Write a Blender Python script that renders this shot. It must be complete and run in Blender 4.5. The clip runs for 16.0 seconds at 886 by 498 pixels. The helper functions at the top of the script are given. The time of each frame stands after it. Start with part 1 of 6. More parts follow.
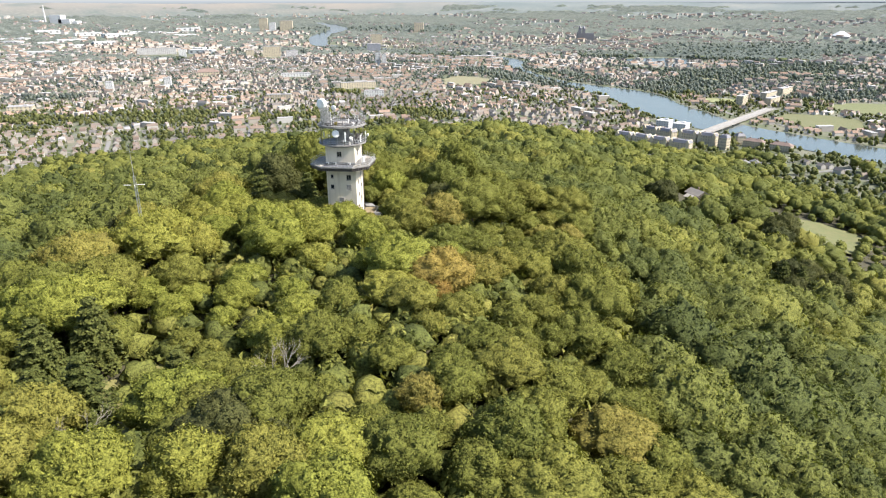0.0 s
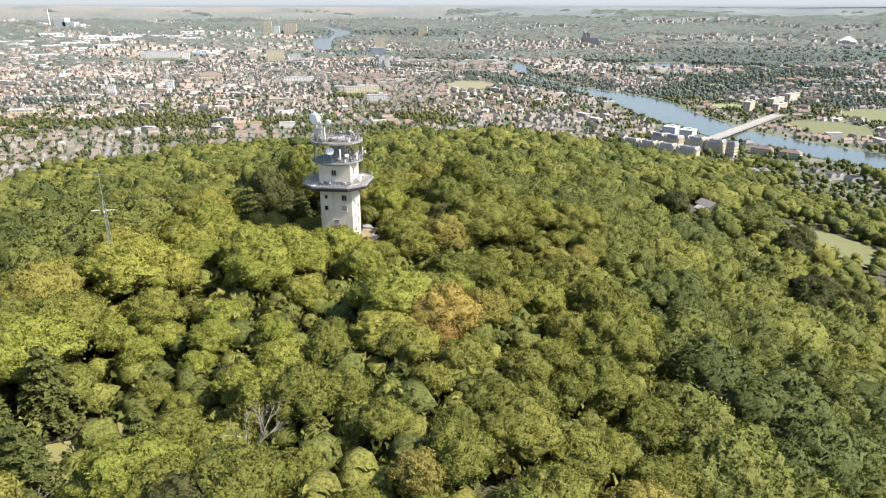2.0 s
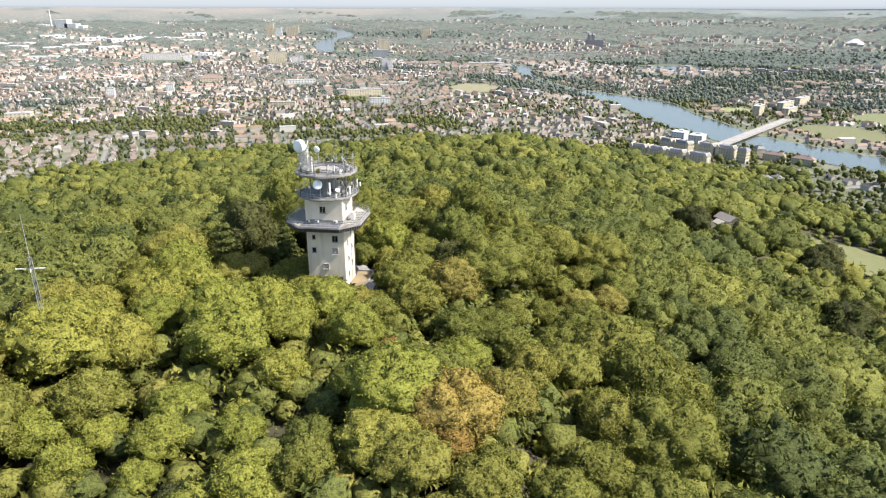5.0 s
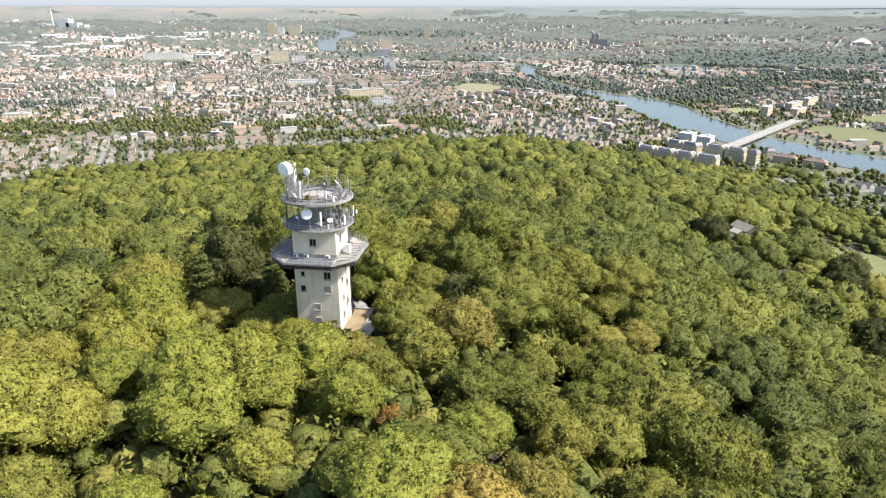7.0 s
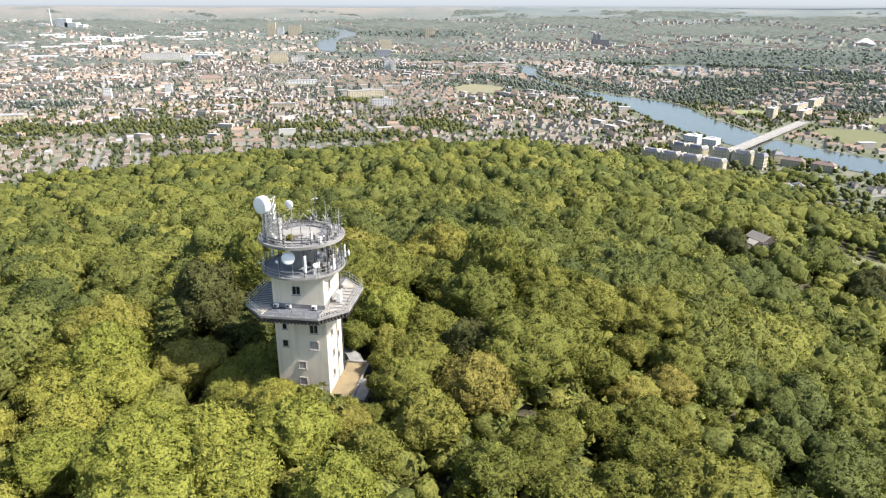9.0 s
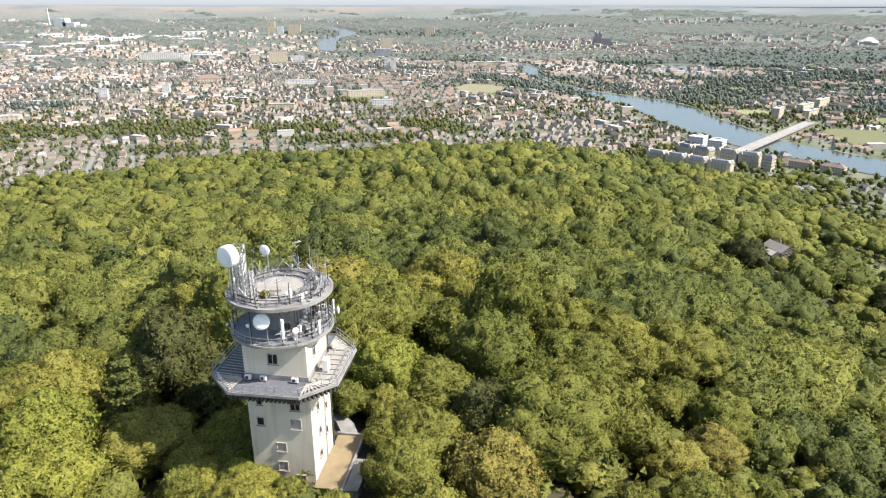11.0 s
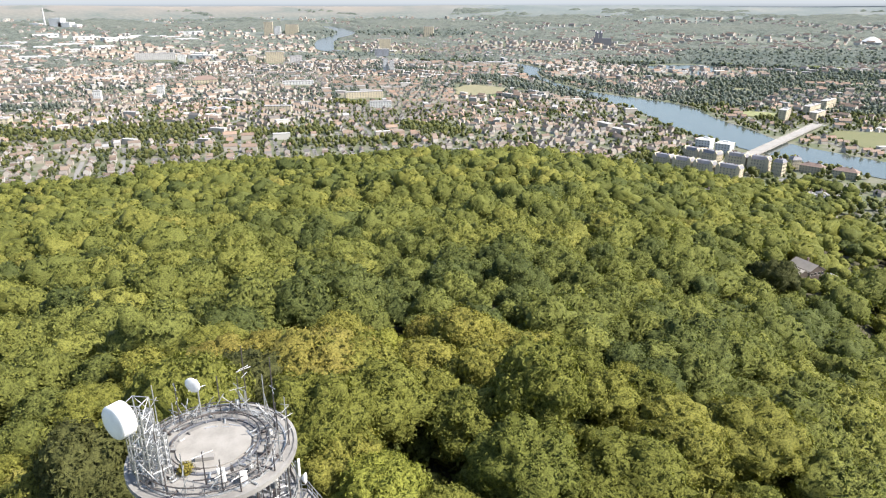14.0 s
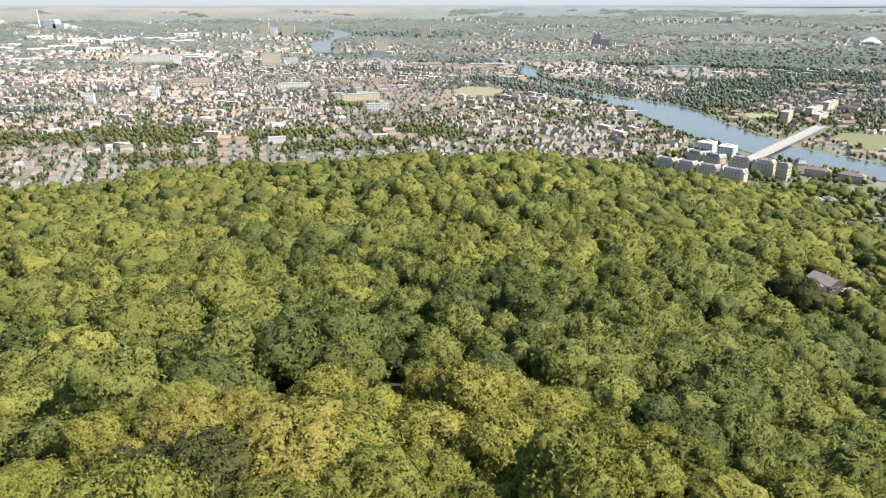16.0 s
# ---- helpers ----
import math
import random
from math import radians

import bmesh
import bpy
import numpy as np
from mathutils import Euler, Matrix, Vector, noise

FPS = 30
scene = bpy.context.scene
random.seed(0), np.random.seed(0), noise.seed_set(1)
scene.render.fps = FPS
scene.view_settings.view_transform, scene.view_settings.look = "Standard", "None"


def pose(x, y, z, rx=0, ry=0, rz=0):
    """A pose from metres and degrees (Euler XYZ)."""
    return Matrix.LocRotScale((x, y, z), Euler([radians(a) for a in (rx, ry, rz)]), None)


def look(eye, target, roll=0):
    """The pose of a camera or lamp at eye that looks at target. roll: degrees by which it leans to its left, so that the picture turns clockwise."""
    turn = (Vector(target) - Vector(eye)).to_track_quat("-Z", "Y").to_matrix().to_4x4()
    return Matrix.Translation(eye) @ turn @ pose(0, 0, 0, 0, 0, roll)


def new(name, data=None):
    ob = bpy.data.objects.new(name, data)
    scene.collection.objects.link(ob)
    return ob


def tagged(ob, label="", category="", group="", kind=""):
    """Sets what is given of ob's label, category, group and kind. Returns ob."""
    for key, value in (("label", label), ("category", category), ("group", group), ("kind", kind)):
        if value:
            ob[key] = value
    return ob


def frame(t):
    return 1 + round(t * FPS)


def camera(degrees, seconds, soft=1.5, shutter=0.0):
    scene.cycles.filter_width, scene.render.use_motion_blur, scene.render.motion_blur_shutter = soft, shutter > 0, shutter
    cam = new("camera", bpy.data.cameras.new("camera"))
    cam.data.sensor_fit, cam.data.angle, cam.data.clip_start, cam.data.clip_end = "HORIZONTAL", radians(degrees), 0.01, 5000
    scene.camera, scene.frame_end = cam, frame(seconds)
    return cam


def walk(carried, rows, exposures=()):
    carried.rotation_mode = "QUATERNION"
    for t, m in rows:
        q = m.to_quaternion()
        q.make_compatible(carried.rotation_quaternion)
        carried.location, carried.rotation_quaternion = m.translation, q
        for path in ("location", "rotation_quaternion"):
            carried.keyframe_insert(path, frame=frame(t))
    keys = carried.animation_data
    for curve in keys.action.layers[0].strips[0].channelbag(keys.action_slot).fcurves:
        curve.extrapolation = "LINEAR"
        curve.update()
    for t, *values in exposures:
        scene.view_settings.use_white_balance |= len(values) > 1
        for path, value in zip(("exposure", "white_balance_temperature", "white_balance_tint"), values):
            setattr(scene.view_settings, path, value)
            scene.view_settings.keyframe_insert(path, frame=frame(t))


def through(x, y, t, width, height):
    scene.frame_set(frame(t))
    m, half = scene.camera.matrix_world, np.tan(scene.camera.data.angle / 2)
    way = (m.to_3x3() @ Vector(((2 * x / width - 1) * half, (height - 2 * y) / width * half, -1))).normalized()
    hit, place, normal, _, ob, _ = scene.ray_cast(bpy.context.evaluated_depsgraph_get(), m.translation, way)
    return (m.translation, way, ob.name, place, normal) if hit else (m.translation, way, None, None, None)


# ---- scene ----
# ---------------------------------------------------------------- camera
cam = camera(67.14, 16.0, 1.2)
# seconds, x, y, z, tilt from straight down, lean, turn to the left
PATH = (
    (0.0, 43.65, -158.98, 50.68, 69.60, -0.13, 6.86),
    (0.5, 43.32, -155.82, 50.80, 69.68, -0.10, 6.93),
    (1.0, 42.95, -152.45, 50.89, 69.76, -0.02, 7.02),
    (1.5, 42.48, -148.81, 50.99, 69.83, 0.02, 7.08),
    (2.0, 41.94, -144.97, 51.11, 69.90, 0.04, 7.14),
    (2.5, 41.34, -140.95, 51.26, 69.97, 0.06, 7.17),
    (3.0, 40.68, -136.94, 51.41, 70.00, 0.10, 7.16),
    (3.5, 39.93, -132.82, 51.50, 70.03, 0.11, 7.16),
    (4.0, 39.22, -128.82, 51.74, 70.04, 0.12, 7.21),
    (6.5, 35.07, -106.64, 52.00, 69.96, 0.04, 7.59),
    (7.0, 34.08, -101.82, 51.97, 69.95, 0.06, 7.61),
    (7.5, 33.19, -97.19, 52.05, 69.95, 0.06, 7.63),
    (8.0, 32.30, -92.56, 52.11, 69.98, 0.08, 7.65),
    (8.5, 31.38, -88.01, 52.18, 69.97, 0.10, 7.64),
    (9.0, 30.46, -83.40, 52.25, 69.94, 0.09, 7.63),
    (11.5, 25.77, -60.31, 52.28, 69.84, -0.01, 7.67),
    (12.0, 24.81, -55.58, 52.28, 69.83, -0.03, 7.67),
    (12.5, 23.86, -50.76, 52.26, 69.83, -0.02, 7.66),
    (13.0, 22.93, -46.20, 52.29, 69.83, -0.02, 7.64),
    (13.5, 22.12, -41.71, 52.44, 69.83, -0.03, 7.62),
    (14.0, 21.20, -37.24, 52.57, 69.82, -0.03, 7.56),
    (14.5, 20.28, -32.53, 52.51, 69.83, -0.04, 7.50),
    (15.0, 19.34, -27.98, 52.47, 69.87, -0.06, 7.45),
    (15.5, 18.44, -23.24, 52.49, 69.88, -0.07, 7.40),
    (16.0, 17.64, -18.81, 52.66, 69.90, -0.10, 7.35),
)
rows = []
for t, x, y, z, tilt, lean, turn in PATH:
    rows.append((t, pose(x, y, z, tilt, 0, turn) @ pose(0, 0, 0, 0, 0, lean)))
walk(cam, rows)

# ---------------------------------------------------------------- sky and sun
SUN_EL, SUN_AZ = 47.0, -7.0      # height, and turn from +x towards +y, in degrees
world = bpy.data.worlds.new("world")
scene.world = world
world.use_nodes = True
sky = world.node_tree.nodes.new("ShaderNodeTexSky")
sky.sky_type = "NISHITA"
sky.sun_disc = False
sky.sun_elevation = radians(SUN_EL)
sky.sun_rotation = radians(90 - SUN_AZ)
sky.dust_density = 1.4
sky.air_density = 1.0
background = world.node_tree.nodes["Background"]
world.node_tree.links.new(sky.outputs[0], background.inputs[0])
background.inputs[1].default_value = 0.12
sun = new("sun", bpy.data.lights.new("sun", "SUN"))
sun.data.energy = 5.0
sun.data.angle = radians(0.55)
sun.data.color = (1.0, 0.93, 0.85)
ce = math.cos(radians(SUN_EL))
toward = Vector((ce * math.cos(radians(SUN_AZ)), ce * math.sin(radians(SUN_AZ)), math.sin(radians(SUN_EL))))
sun.matrix_world = look(toward * 400, (0, 0, 0))
scene.view_settings.exposure = 1.15


# ---------------------------------------------------------------- materials
class Nodes:
    """A short way to write node materials."""

    def __init__(self, name, rough=0.8, metal=0.0):
        self.m = bpy.data.materials.new(name)
        self.m.use_nodes = True
        self.t = self.m.node_tree
        self.b = self.t.nodes["Principled BSDF"]
        self.b.inputs["Roughness"].default_value = rough
        self.b.inputs["Metallic"].default_value = metal

    def node(self, kind, **values):
        n = self.t.nodes.new("ShaderNode" + kind)
        for key, value in values.items():
            n.inputs[key].default_value = value
        return n

    def link(self, a, b):
        self.t.links.new(a, b)

    def place(self):
        return self.node("NewGeometry").outputs["Position"]

    def noise(self, scale, detail=4.0, at=None):
        n = self.node("TexNoise", Scale=scale, Detail=detail)
        self.link(at or self.place(), n.inputs["Vector"])
        return n.outputs["Fac"]

    def ramp(self, fac, *stops):
        n = self.node("ValToRGB")
        e = n.color_ramp.elements
        while len(e) < len(stops):
            e.new(0.5)
        for s, (p, c) in zip(e, stops):
            s.position, s.color = p, (*c, 1)
        self.link(fac, n.inputs[0])
        return n.outputs[0]

    def mix(self, fac, a, b, kind="MIX"):
        n = self.node("MixRGB")
        n.blend_type = kind
        for value, socket in ((fac, n.inputs[0]), (a, n.inputs[1]), (b, n.inputs[2])):
            if isinstance(value, (int, float)):
                socket.default_value = value
            elif isinstance(value, tuple):
                socket.default_value = (*value, 1)
            else:
                self.link(value, socket)
        return n.outputs[0]

    def math(self, op, a, b=0.0):
        n = self.node("Math")
        n.operation = op
        for value, socket in ((a, n.inputs[0]), (b, n.inputs[1])):
            if isinstance(value, (int, float)):
                socket.default_value = value
            else:
                self.link(value, socket)
        return n.outputs[0]

    def bump(self, height, strength=0.3, distance=0.05):
        n = self.node("Bump", Strength=strength, Distance=distance)
        self.link(height, n.inputs["Height"])
        self.link(n.outputs[0], self.b.inputs["Normal"])

    def colour(self, c):
        if isinstance(c, tuple):
            self.b.inputs["Base Color"].default_value = (*c, 1)
        else:
            self.link(c, self.b.inputs["Base Color"])
        return self.m


def worn(name, base, dark, rough=0.8, metal=0.0, coarse=0.7, fine=9.0, bump=0.15):
    """A surface with stains at one scale and grain at another."""
    n = Nodes(name, rough, metal)
    big, small = n.noise(coarse, 5), n.noise(fine, 3)
    c = n.mix(n.ramp(big, (0.38, (0, 0, 0)), (0.68, (1, 1, 1))), base, dark)
    c = n.mix(0.35, c, n.mix(small, tuple(v * 0.7 for v in base), tuple(min(1, v * 1.25) for v in base)))
    n.bump(small, bump, 0.02)
    return n.colour(c)


def painted_wall(name, base, stain):
    """Painted render with streaks that run down it."""
    n = Nodes(name, 0.85)
    at = n.node("Mapping")
    at.inputs["Scale"].default_value = (2.2, 2.2, 0.12)
    n.link(n.place(), at.inputs["Vector"])
    streak = n.noise(1.0, 5, at.outputs[0])
    c = n.mix(n.ramp(streak, (0.52, (0, 0, 0)), (0.78, (0.7, 0.7, 0.7))), base, stain)
    blotch = n.noise(0.45, 5)
    c = n.mix(n.ramp(blotch, (0.45, (0, 0, 0)), (0.75, (0.45, 0.45, 0.45))), c, stain)
    n.bump(n.noise(14, 3), 0.12, 0.02)
    return n.colour(c)


def foliage(name, stops, per_object=False, gloss=0.65, through=0.22, grain=3.4):
    """Leaves: the hue goes from tree to tree, and a little from leaf to leaf; dark gaps are painted in."""
    n = Nodes(name, gloss)
    if per_object:
        fac = n.node("ObjectInfo").outputs["Random"]
    else:
        a = n.node("Attribute")
        a.attribute_name = "tint"
        fac = a.outputs["Fac"]
    leaf = n.node("NewGeometry").outputs["Random Per Island"]
    patch = n.noise(0.22, 3)
    fac = n.math("ADD", fac, n.math("MULTIPLY", n.math("SUBTRACT", patch, 0.5), 0.2))
    fac = n.math("ADD", fac, n.math("MULTIPLY", n.math("SUBTRACT", leaf, 0.5), 0.15))
    c = n.ramp(fac, *stops)
    c = n.mix(1.0, c, n.ramp(leaf, (0.0, (0.80, 0.82, 0.82)), (1.0, (1.20, 1.18, 1.14))), "MULTIPLY")
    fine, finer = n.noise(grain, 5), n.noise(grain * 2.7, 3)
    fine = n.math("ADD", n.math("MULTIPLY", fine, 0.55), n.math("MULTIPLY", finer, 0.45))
    # Noise paints the shade of gaps between leaves, along with random leaf tone.
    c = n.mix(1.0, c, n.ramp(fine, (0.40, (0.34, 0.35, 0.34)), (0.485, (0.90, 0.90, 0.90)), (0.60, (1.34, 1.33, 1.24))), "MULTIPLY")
    n.colour(c)
    n.bump(fine, 0.9, 0.7 / grain)
    n.b.inputs["Specular IOR Level"].default_value = 0.06
    trans = n.node("BsdfTranslucent")
    n.link(n.mix(1.0, c, (1.3, 1.35, 0.6), "MULTIPLY"), trans.inputs["Color"])
    both = n.node("MixShader", Fac=through)
    n.link(n.b.outputs[0], both.inputs[1])
    n.link(trans.outputs[0], both.inputs[2])
    n.link(both.outputs[0], n.t.nodes["Material Output"].inputs["Surface"])
    return n.m


GREENS = ((0.0, (0.104, 0.116, 0.029)), (0.3, (0.130, 0.138, 0.033)), (0.55, (0.152, 0.155, 0.037)),
          (0.85, (0.176, 0.168, 0.041)), (1.0, (0.182, 0.158, 0.044)))
WOODS = ((0.0, (0.076, 0.092, 0.031)), (0.25, (0.109, 0.122, 0.035)), (0.5, (0.136, 0.146, 0.039)),
         (0.75, (0.161, 0.164, 0.043)), (1.0, (0.177, 0.165, 0.047)))
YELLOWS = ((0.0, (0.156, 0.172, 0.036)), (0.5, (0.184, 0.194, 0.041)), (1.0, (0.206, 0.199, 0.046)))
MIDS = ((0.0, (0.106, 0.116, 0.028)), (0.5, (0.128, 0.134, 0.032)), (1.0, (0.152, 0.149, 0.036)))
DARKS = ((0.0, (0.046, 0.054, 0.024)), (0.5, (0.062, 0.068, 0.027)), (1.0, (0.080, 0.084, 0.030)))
RUSTS = ((0.0, (0.195, 0.142, 0.040)), (0.5, (0.225, 0.138, 0.043)), (1.0, (0.240, 0.120, 0.044)))
OCHRES = ((0.0, (0.195, 0.172, 0.044)), (0.5, (0.222, 0.182, 0.048)), (1.0, (0.240, 0.186, 0.053)))
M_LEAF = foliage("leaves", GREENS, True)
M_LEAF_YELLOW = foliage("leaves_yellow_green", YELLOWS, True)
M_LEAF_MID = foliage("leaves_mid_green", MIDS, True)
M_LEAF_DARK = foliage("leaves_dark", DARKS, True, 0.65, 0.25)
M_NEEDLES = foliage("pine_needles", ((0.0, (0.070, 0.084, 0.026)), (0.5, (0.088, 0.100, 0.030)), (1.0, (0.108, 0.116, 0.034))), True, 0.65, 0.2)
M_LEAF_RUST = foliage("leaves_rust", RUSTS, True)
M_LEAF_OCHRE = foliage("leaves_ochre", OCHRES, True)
# Pale blue-green: distance haze is painted into the colour of these leaves.
M_HAZED_LEAF = foliage("leaves_with_painted_haze", ((0.0, (0.112, 0.140, 0.134)), (0.5, (0.152, 0.180, 0.172)), (1.0, (0.198, 0.220, 0.205))), through=0.42, grain=0.4)
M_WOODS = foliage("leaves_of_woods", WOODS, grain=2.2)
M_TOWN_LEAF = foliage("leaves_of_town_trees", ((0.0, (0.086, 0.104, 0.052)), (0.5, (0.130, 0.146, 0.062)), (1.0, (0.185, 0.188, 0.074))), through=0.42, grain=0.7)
M_BARK = worn("bark", (0.11, 0.085, 0.06), (0.05, 0.04, 0.03), 0.95, 0, 3, 20, 0.5)
M_DEADWOOD = worn("dead_wood", (0.30, 0.275, 0.23), (0.2, 0.18, 0.15), 0.9, 0, 3, 20, 0.4)
M_WALL = painted_wall("cream_render", (0.59, 0.53, 0.425), (0.42, 0.365, 0.285))
M_CONCRETE = worn("pale_concrete", (0.25, 0.242, 0.226), (0.105, 0.10, 0.095), 0.9, 0, 0.5, 6, 0.3)
M_DECK = worn("grey_roofing_felt", (0.115, 0.12, 0.135), (0.055, 0.06, 0.07), 0.85, 0, 0.6, 7, 0.3)
M_LOW_DECK = worn("slate_grey_screed", (0.22, 0.225, 0.24), (0.12, 0.125, 0.135), 0.85, 0, 0.6, 7, 0.3)
M_SLAB = worn("weathered_deck_slab", (0.25, 0.245, 0.23), (0.12, 0.12, 0.113), 0.9, 0, 0.7, 8, 0.3)
M_STEEL = worn("galvanised_steel", (0.44, 0.45, 0.45), (0.24, 0.24, 0.235), 0.45, 0.6, 3, 30, 0.05)
M_DARK_STEEL = worn("dark_steel", (0.055, 0.055, 0.058), (0.10, 0.075, 0.06), 0.6, 0.3, 3, 30, 0.05)
M_PALE = worn("pale_screed", (0.27, 0.258, 0.236), (0.18, 0.172, 0.155), 0.9, 0, 0.8, 8, 0.2)
M_WHITE = worn("white_radome", (0.86, 0.86, 0.84), (0.70, 0.69, 0.66), 0.5, 0, 1.5, 12, 0.03)
M_WOOD_GREY = worn("weathered_timber", (0.40, 0.37, 0.32), (0.22, 0.20, 0.17), 0.9, 0, 2, 15, 0.3)
M_FRAME = worn("window_frame_paint", (0.42, 0.38, 0.34), (0.25, 0.22, 0.2), 0.6, 0, 3, 20, 0.1)
M_GLASS = Nodes("dark_window_glass", 0.08).colour((0.015, 0.018, 0.022))
M_SHUTTER = worn("grey_shutter", (0.30, 0.28, 0.26), (0.2, 0.185, 0.17), 0.7, 0, 2, 20, 0.1)
M_PLASTIC = worn("air_conditioner_casing", (0.74, 0.73, 0.70), (0.5, 0.48, 0.44), 0.5, 0, 3, 20, 0.03)
M_TERRACE = worn("ochre_terrace", (0.23, 0.180, 0.100), (0.14, 0.108, 0.068), 0.95, 0, 0.5, 5, 0.3)


# ---------------------------------------------------------------- the lie of the land
def smooth(a, b, v):
    k = np.clip((np.asarray(v, float) - a) / (b - a), 0, 1)
    return k * k * (3 - 2 * k)


def bump_at(x, y, cx, cy, r):
    return np.exp(-((x - cx) ** 2 + (y - cy) ** 2) / r ** 2)


def hill(x, y):
    """How far the wooded hill stands above the plain."""
    u, v = x + 4.5 - 0.011 * y, y + 204.5
    r = np.sqrt((np.abs(u) / np.where(u > 0, 178.2, 319.3)) ** 2 + (np.abs(v) / np.where(v > 0, 597.0, 300.0)) ** 2)
    z = 150.2 / (1 + r ** 2.692) + 4.9 * np.exp(-((x - 20) ** 2 / 3600 + (y - 20) ** 2 / 8100))
    z = z + 17 * bump_at(x, y, 163, 301, 70) + 12 * bump_at(x, y, -265, 294, 80) - 7 * bump_at(x, y, -50, 290, 90)
    z = z - 5 * bump_at(x, y, 62, 0, 30) + 4 * bump_at(x, y, 34, -66, 25) - 6 * bump_at(x, y, -5, -78, 22)
    z = z + 10 * bump_at(x, y, 20, 540, 170) - 16 * bump_at(x, y, -560, 540, 190) - 14 * bump_at(x, y, 340, 600, 130)
    return np.clip(z, 0, None) * (1 - smooth(640, 850, y + 0.12 * np.abs(x)))


def plain(x, y):
    """The plain, and the far hills that it rises to."""
    r = np.hypot(x, y)
    roll = 1 + 0.05 * np.sin(np.arctan2(y, x) * 9) + 0.03 * np.sin(np.arctan2(y, x) * 23 + 1)
    return -149.0 + 190.0 * (np.clip(r - 1200, 0, None) / 3600) ** 2.2 * np.where(r > 4400, 1 + (roll - 1) * 0.35, 1)


def ground(x, y):
    x, y = np.asarray(x, float), np.asarray(y, float)
    z = plain(x, y) + hill(x, y)
    near = np.exp(-(np.hypot(x - 3, y) / 11) ** 4)
    return z * (1 - near) + 0.0 * near


# the river's middle line and width
RIVER = ((900, 470, 120), (700, 625, 110), (545, 785, 100), (430, 925, 96), (366, 1025, 96), (334, 1128, 120), (303, 1268, 116),
         (282, 1400, 126), (222, 1496, 100), (178, 1572, 52), (130, 1650, 30), (84, 1760, 26), (40, 1900, 24), (8, 2040, 44), (8, 2170, 52), (-120, 2330, 30),
         (-450, 2500, 40), (-760, 2600, 60), (-850, 2780, 80), (-905, 3000, 80), (-905, 3330, 90), (-1100, 3600, 60))


def river_line(steps=10):
    """Points along the river with its width, as a smooth curve."""
    p = np.array(RIVER, float)
    p = np.vstack((2 * p[0] - p[1], p, 2 * p[-1] - p[-2]))
    out = []
    for i in range(1, len(p) - 2):
        for k in range(steps):
            s = k / steps
            a, b, c, d = p[i - 1:i + 3]
            out.append(0.5 * (2 * b + (c - a) * s + (2 * a - 5 * b + 4 * c - d) * s * s + (3 * b - a - 3 * c + d) * s ** 3))
    return np.array(out)


RIVER_LINE = river_line()


def off_river(x, y):
    """Distance from the water's edge; negative on the water."""
    x, y = np.atleast_1d(x), np.atleast_1d(y)
    best = np.full(len(x), 1e9)
    for px, py, w in RIVER_LINE:
        best = np.minimum(best, np.hypot(x - px, y - py) - w / 2)
    return best


# ---------------------------------------------------------------- mesh helpers
def mesh_from(name, verts, faces, materials, index=None, tint=None, even=False):
    """A mesh from arrays of corners and of three- or four-cornered faces."""
    verts, faces = np.asarray(verts, np.float32), np.asarray(faces, np.int32)
    me = bpy.data.meshes.new(name)
    k = faces.shape[1]
    me.vertices.add(len(verts))
    me.vertices.foreach_set("co", verts.ravel())
    me.loops.add(faces.size)
    me.loops.foreach_set("vertex_index", faces.ravel())
    me.polygons.add(len(faces))
    me.polygons.foreach_set("loop_start", np.arange(0, faces.size, k, dtype=np.int32))
    for m in materials:
        me.materials.append(m)
    if index is not None:
        me.polygons.foreach_set("material_index", np.asarray(index, np.int32))
    me.polygons.foreach_set("use_smooth", np.full(len(faces), even, bool))
    if tint is not None:
        me.attributes.new("tint", "FLOAT", "POINT").data.foreach_set("value", np.asarray(tint, np.float32))
    me.update(calc_edges=True)
    me.validate()
    return me


def part(name, bm, material, parent, label="", even=False):
    me = bpy.data.meshes.new(name)
    if even:
        for f in bm.faces:
            f.smooth = True
    bm.to_mesh(me)
    bm.free()
    me.materials.append(material)
    ob = new(name, me)
    ob.parent = parent
    if label:
        tagged(ob, label)
    return ob


def share(name, me, parent, m, label=""):
    ob = new(name, me)
    ob.parent = parent
    ob.matrix_basis = m
    if label:
        tagged(ob, label)
    return ob


def base(name, label, category, m=None, group="", kind=""):
    ob = new(name)
    ob.empty_display_size = 0.3
    if m is not None:
        ob.matrix_basis = m
    return tagged(ob, label, category, group, kind)


def box(bm, c, s, turn=0.0, bevel=0.0):
    made = bmesh.ops.create_cube(bm, size=1.0, matrix=Matrix.Translation(c) @ Matrix.Rotation(radians(turn), 4, "Z") @ Matrix.Diagonal((*s, 1)))
    if bevel:
        edges = list({e for v in made["verts"] for e in v.link_edges})
        bmesh.ops.bevel(bm, geom=edges, offset=bevel, segments=1, affect="EDGES")
    return bm


def tube(bm, a, b, r, sides=6, r2=None):
    a, b = Vector(a), Vector(b)
    d = b - a
    m = Matrix.Translation((a + b) / 2) @ d.to_track_quat("Z", "Y").to_matrix().to_4x4()
    bmesh.ops.create_cone(bm, cap_ends=True, segments=sides, radius1=r, radius2=r if r2 is None else r2, depth=d.length, matrix=m)
    return bm


def prism(bm, outline, z0, z1):
    """An upright solid over an outline."""
    low = [bm.verts.new((x, y, z0)) for x, y in outline]
    high = [bm.verts.new((x, y, z1)) for x, y in outline]
    bm.faces.new(low[::-1])
    bm.faces.new(high)
    for i in range(len(low)):
        j = (i + 1) % len(low)
        bm.faces.new((low[i], low[j], high[j], high[i]))
    return bm


